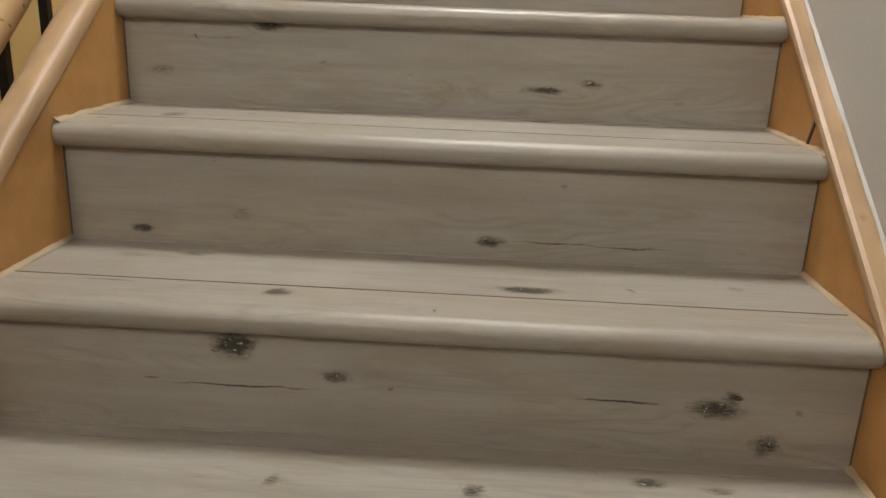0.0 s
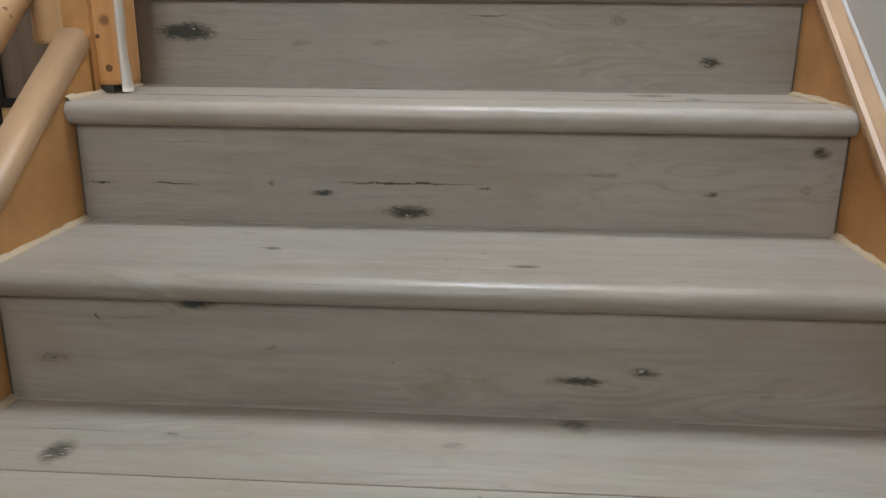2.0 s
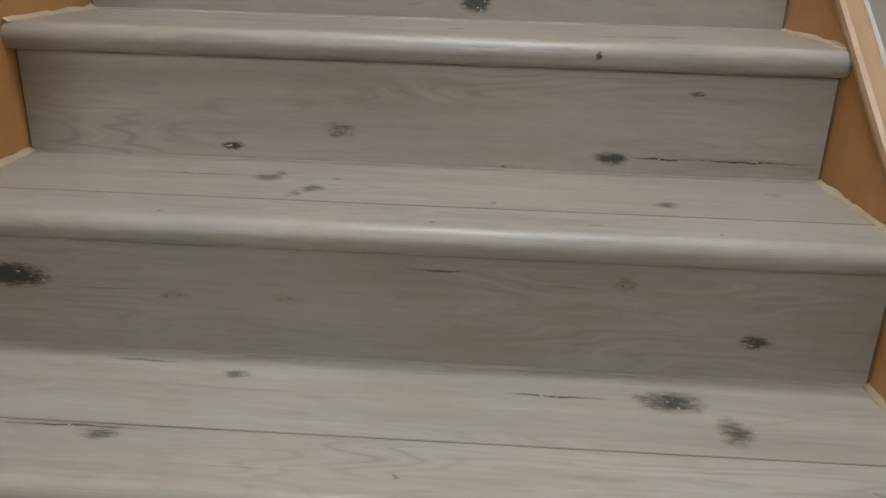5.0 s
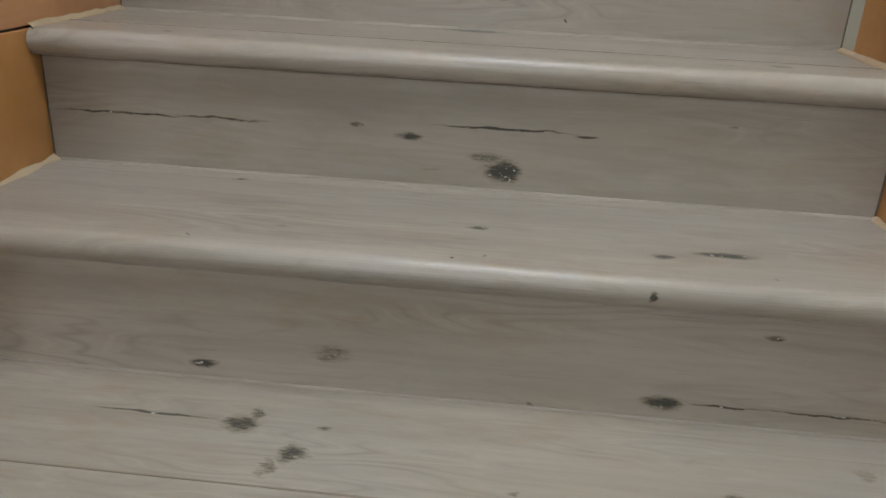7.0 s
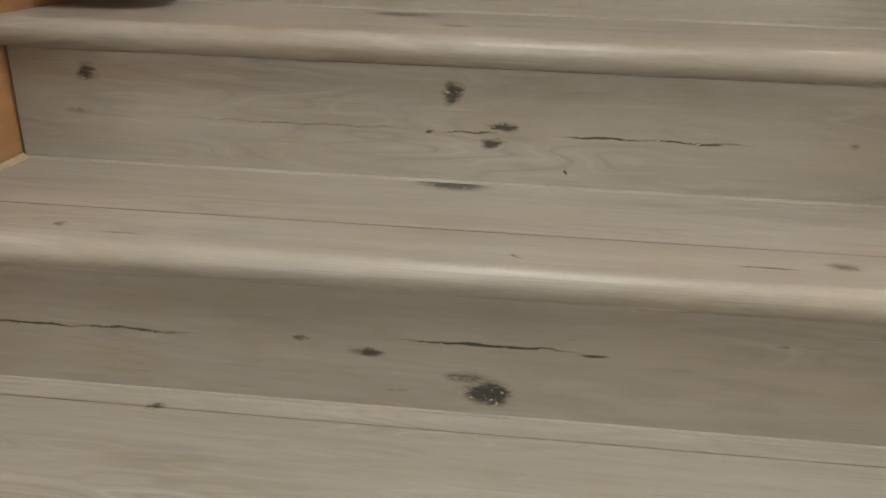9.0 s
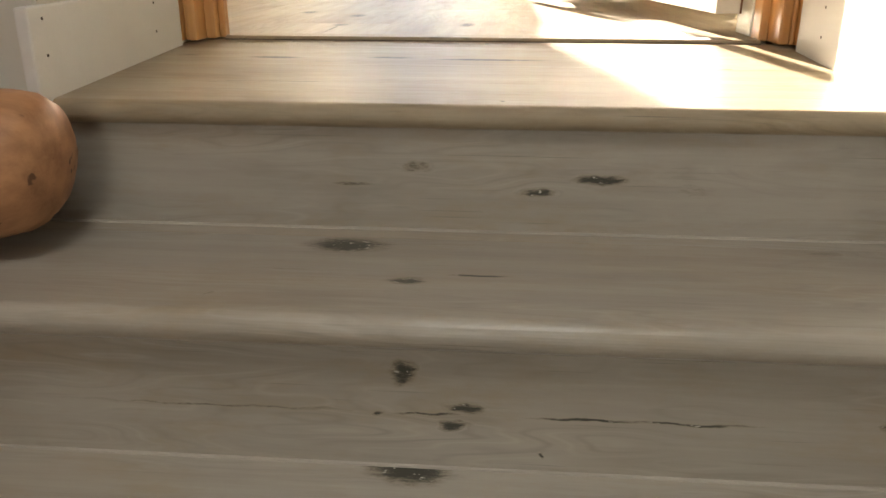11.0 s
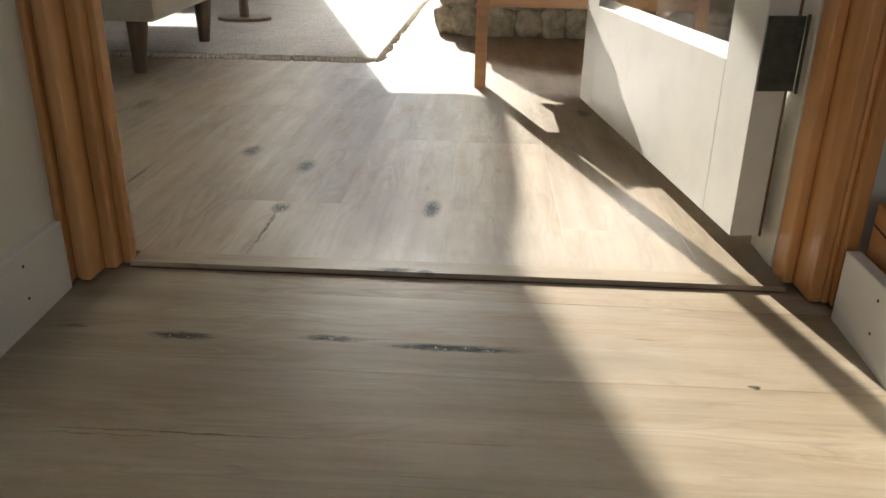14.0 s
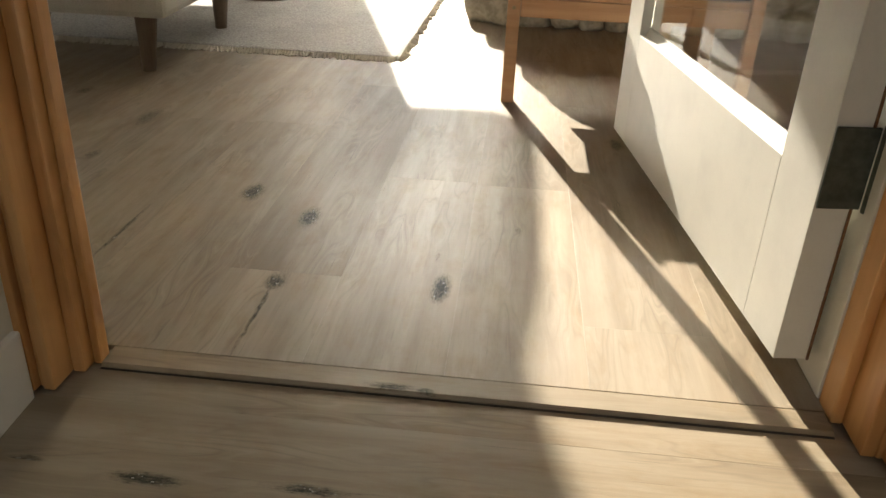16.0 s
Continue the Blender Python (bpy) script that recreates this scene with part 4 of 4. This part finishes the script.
# window frame
win = thing("window_1", "tall white window frame with one clear pane", "window", ((WX0 + WX1) / 2, RY, WZ0), kind="structure")
for x0, z0, x1, z1 in ((WX0, WZ0, WX0 + 0.05, WZ1), (WX1 - 0.05, WZ0, WX1, WZ1), (WX0 + 0.05, WZ1 - 0.03, WX1 - 0.05, WZ1), (WX0 + 0.05, WZ0, WX1 - 0.05, WZ0 + 0.05)):
    part("window_frame", boxed(x0, RY + 0.04, z0, x1, RY + 0.1, z1, bevel=0.004), white_trim, win)
p = part("pane", boxed(WX0 + 0.05, RY + 0.065, WZ0 + 0.05, WX1 - 0.05, RY + 0.071, WZ1 - 0.05), glass, win)
p.visible_shadow = False
# Unseen blocker in the window, outlined to shape the sun patch's left edge.
swag = thing("curtain", "unseen pale cloth shape added to cut the sun patch's edge", "curtain", (WX0 + 0.1, RY - 0.03, F + 1.6))
part("swag", prism([(-1.42, F + 1.55), (-1.06, F + 1.55), (-1.00, F + 1.575), (-0.975, F + 1.62), (-1.09, F + 1.82), (-1.185, F + 1.98), (-1.285, F + 2.10), (-1.42, F + 2.2)], "y", RY - 0.04, RY - 0.02, 0.006), pale_cloth, swag)

sofa = thing("armchair", "pale cream upholstered armchair on tapered dark wooden legs", "armchair", (-1.5, 5.1, F))
part("base", prism([(4.72, F + 0.17), (5.5, F + 0.20), (5.52, F + 0.42), (4.71, F + 0.42)], "x", -1.98, -1.085, 0.02), sofa_cloth, sofa)
part("seat_cushion", boxed(-1.75, 4.86, F + 0.42, -1.09, 5.38, F + 0.56, bevel=0.04), sofa_cloth, sofa)
part("backrest", boxed(-2.02, 4.74, F + 0.42, -1.76, 5.50, F + 0.82, bevel=0.05), sofa_cloth, sofa)
part("arm", boxed(-1.98, 4.71, F + 0.42, -1.09, 4.85, F + 0.62, bevel=0.04), sofa_cloth, sofa)
part("arm", boxed(-1.98, 5.38, F + 0.42, -1.09, 5.52, F + 0.62, bevel=0.04), sofa_cloth, sofa)
part("piping", sweep_line((-1.087, 4.73, F + 0.42), (-1.087, 5.50, F + 0.42), 0.006), sofa_cloth, sofa)
for x, y in ((-1.17, 4.78), (-1.88, 4.78), (-1.17, 5.42), (-1.88, 5.42)):
    b = bmesh.new()
    tube(b, (x, y - 0.02, F), (x, y, F + 0.19), 0.020, 0.036, 18)
    part("leg", b, leg_wood, sofa, smooth=False)
table = thing("side_table", "small round pedestal side table of dark wood", "side table", (-1.22, 6.15, F))
b = bmesh.new()
tube(b, (-1.22, 6.15, F + 0.019), (-1.22, 6.15, F + 0.032), 0.13, 0.125, 28)
part("foot", b, leg_wood, table)
b = bmesh.new()
tube(b, (-1.22, 6.15, F + 0.032), (-1.22, 6.15, F + 0.50), 0.024, 0.02, 16)
part("pole", b, leg_wood, table)
b = bmesh.new()
tube(b, (-1.22, 6.15, F + 0.50), (-1.22, 6.15, F + 0.525), 0.19, 0.2, 32)
part("tabletop", b, leg_wood, table)

rug = thing("rug", "thick grey woven wool rug with an uneven fringed edge", "rug", (-1.6, 6.4, F))
b = bmesh.new()
bmesh.ops.create_grid(b, x_segments=140, y_segments=150, size=0.5)
for v in b.verts:
    x, y = -2.9 + (v.co.x + 0.5) * 2.48, 5.09 + (v.co.y + 0.5) * 2.75
    e = min(v.co.x + 0.5, 0.5 - v.co.x, v.co.y + 0.5, 0.5 - v.co.y)
    lift = 0.017 if e > 0.001 else 0.002
    v.co = Vector((x + 0.008 * noise.noise((x * 9, y * 9, 1)), y + 0.010 * noise.noise((x * 11, y * 7, 5)), F + lift + 0.005 * noise.noise((x * 38, y * 60, 0))))
part("woven_field", b, rug_wool, rug, smooth=True)
b = bmesh.new()
rnd = random.Random(4)
for n in range(520):
    if n < 360:
        x = -2.9 + 2.46 * n / 360
        a, c = (x, 5.10, F + 0.012), (x + rnd.uniform(-0.012, 0.012), 5.10 - rnd.uniform(0.015, 0.042), F + 0.004)
    else:
        y = 5.10 + 2.7 * (n - 360) / 160
        a, c = (-0.43, y, F + 0.012), (-0.43 + rnd.uniform(0.006, 0.03), y + rnd.uniform(-0.01, 0.01), F + 0.005)
    tube(b, a, c, 0.0065, 0.005, 5)
tagged(part("fringe", b, fringe_wool, rug), kind="stuff")

stool = thing("open_stand", "light wooden stand with tall square front posts and low shelf", "stand", (0.25, 4.85, F))
for x, y, tall in ((-0.045, 4.69, 0.75), (0.62, 4.69, 0.75), (0.44, 5.02, 0.2995), (0.575, 5.02, 0.2995)):
    part("leg", boxed(x - 0.018, y - 0.018, F, x + 0.018, y + 0.018, F + tall, bevel=0.003), pine_x, stool)
part("front_rail", boxed(-0.026, 4.68, F + 0.25, 0.60, 4.70, F + 0.30, bevel=0.002), pine_x, stool)
part("back_rail", boxed(-0.026, 5.04, F + 0.26, 0.60, 5.06, F + 0.30, bevel=0.002), pine_x, stool)
part("shelf", boxed(-0.026, 4.684, F + 0.301, 0.60, 5.056, F + 0.322, bevel=0.003), pine_x, stool)
b = bmesh.new()
tube(b, (-0.045, 4.6705, F + 0.275), (-0.045, 4.6725, F + 0.275), 0.005, 0.005, 12)
part("bolt", b, brass, stool)
pad = thing("basket", "dark ribbed woven basket standing on the stand's low shelf", "basket", (0.28, 4.87, F + 0.323))
b = bmesh.new()
rnd = random.Random(9)
x = -0.02
while x < 0.59:
    w = rnd.uniform(0.012, 0.022)
    h = rnd.uniform(0.115, 0.135)
    box(b, x, 4.70 + rnd.uniform(0, 0.006), F + 0.323, x + w - 0.002, 5.04, F + 0.323 + h, bevel=0.003)
    x += w
part("ribs", b, dark_cloth, pad)

fluff = thing("wool_throw", "folded white fluffy wool throw on the low shelf", "throw", (0.0, 4.72, F + 0.322))
b = bmesh.new()
bmesh.ops.create_icosphere(b, subdivisions=4, radius=1)
for v in b.verts:
    n = 1 + 0.12 * noise.noise(v.co * 6) + 0.05 * noise.noise(v.co * 17)
    v.co = Vector((0.03 + v.co.x * 0.055 * n, 4.694 + v.co.y * 0.012 * n, F + 0.334 + v.co.z * 0.012 * n))
part("wool", b, fringe_wool, fluff, smooth=True)

# round field stones of the hearth, behind the table
hearth = thing("stone_hearth", "hearth base of rounded grey-brown field stones in mortar", "hearth", (0.4, 6.3, F), kind="structure")
part("core", boxed(-0.19, 5.91, F, 0.55, 6.8, F + 0.60, bevel=0.02), mortar, hearth)
part("core", boxed(0.551, 5.91, F, 1.3, 6.8, F + 0.92, bevel=0.02), mortar, hearth)
rnd = random.Random(12)
stones = []
for n in range(7):
    b = bmesh.new()
    bmesh.ops.create_icosphere(b, subdivisions=3, radius=1)
    for v in b.verts:
        v.co = Vector([math.copysign(abs(c) ** 0.72, c) for c in v.co])
        v.co *= 1 + 0.26 * noise.noise(v.co * 1.3 + Vector((n * 7.3, 1, 2))) + 0.07 * noise.noise(v.co * 4 + Vector((n, 3, 2)))
    stones.append(mesh_of("stone", b, stone_rock, True))


def lay_stone(x, y, z, sx, sy, sz):
    ob = new("stone", stones[rnd.randrange(7)])
    ob.parent = hearth
    ob.matrix_parent_inverse = Matrix.Translation(hearth.location).inverted()
    ob.matrix_basis = Matrix.LocRotScale((x, y, z), Euler((rnd.uniform(-0.5, 0.5), rnd.uniform(-0.5, 0.5), rnd.uniform(-0.3, 0.3))), (sx, sy, sz))


z = F + 0.062
row = 0
while z < F + 0.9:
    h = rnd.uniform(0.062, 0.08)
    low = z < F + 0.60
    edge = (-0.205, -0.21, -0.19, -0.20, -0.20)[min(row, 4)]
    x = (edge + 0.012) if low else 0.55
    while x < 1.25:
        w = rnd.uniform(0.055, 0.105)
        lay_stone(x + w * 0.8, 5.90 + rnd.uniform(-0.012, 0.012), z, w, 0.05, h)
        x += w * 1.75
    y = 5.95
    while y < 6.75 and low:
        w = rnd.uniform(0.06, 0.09)
        lay_stone(edge + rnd.uniform(-0.012, 0.012), y, z, 0.05, w, h)
        y += w * 1.75
    z += h * 1.8
    row += 1

# ---- lower room, seen past the railing ----
# Potted grass is a stand-in for dark, tree-like greenery before the yellow.
plant = thing("potted_grass", "tall dry grass in a brown clay pot, stand-in for tree-like greenery", "potted plant", (-1.95, 2.35, LOW))
b = bmesh.new()
tube(b, (-1.95, 2.35, LOW), (-1.95, 2.35, LOW + 0.32), 0.11, 0.16, 20)
part("pot", b, clay, plant)
rnd = random.Random(5)
b = bmesh.new()
for n in range(150):
    a, lean = rnd.uniform(0, 6.28), rnd.uniform(0.03, 0.34)
    top = rnd.uniform(0.5, 1.05)
    w = rnd.uniform(0.005, 0.011)
    last = None
    for i in range(5):
        f = i / 4
        p = Vector((-1.95 + 0.06 * math.cos(a) + lean * f * f * math.cos(a), 2.35 + 0.06 * math.sin(a) + lean * f * f * math.sin(a) * 0.8, LOW + 0.3 + top * f))
        s = Vector((-math.sin(a), math.cos(a), 0)) * w * (1 - 0.85 * f)
        pair = (b.verts.new(p - s), b.verts.new(p + s))
        if last:
            b.faces.new((last[0], last[1], pair[1], pair[0]))
        last = pair
tagged(part("blades", b, leaf_dry, plant), kind="stuff")
pic = thing("picture_frame", "dark framed picture on the yellow wall", "picture", (-1.52, 2.735, 0.6))
for x0, z0, x1, z1 in ((-1.64, 0.60, -1.61, 1.0), (-1.43, 0.60, -1.40, 1.0), (-1.61, 0.60, -1.43, 0.63), (-1.61, 0.97, -1.43, 1.0)):
    part("frame_bar", boxed(x0, 2.722, z0, x1, 2.749, z1, bevel=0.002), black_iron, pic)
part("picture", boxed(-1.61, 2.735, 0.63, -1.43, 2.748, 0.97), leg_wood, pic)

# ---- floor planks, last ----
land = scene.objects["landing_floor"]
for ya, yb, cut in ((2.7923, 2.985, 0.9), (2.985, 3.173, 0.9), (3.173, 3.2333, 0.9)):
    for xa, xb in ((-0.62, cut), (cut, 0.4765)):
        xa, xb = max(-0.62, xa), min(0.4765, xb)
        if xb - xa > 0.05:
            ob = new("plank", mesh_of("plank", sunk(boxed(xa + 0.0001, ya + 0.0001, F - 0.0115, xb - 0.0001, yb - 0.0001, F, bevel=0.0004)), land_wood))
            ob.parent = land
room = scene.objects["room_floor"]
rnd = random.Random(21)
LONG, WIDE = 1.22, 0.2
for c in range(-10, 6):
    xa = 0.11 + c * WIDE
    y = 3.448 - LONG + (0 if c == 0 else 0.092 if c == -3 else rnd.uniform(0.0, 1.1))
    if y > 3.285:
        y -= LONG
    while y < RY:
        ya, yb = max(y, 3.2845), min(y + LONG, RY)
        if yb - ya > 0.03:
            ob = new("plank", mesh_of("plank", boxed(xa + 0.0001, ya + 0.0001, F - 0.0035, xa + WIDE - 0.0001, yb - 0.0001, F + 0.005, bevel=0.0003), room_wood))
            ob.parent = room
        y += LONG
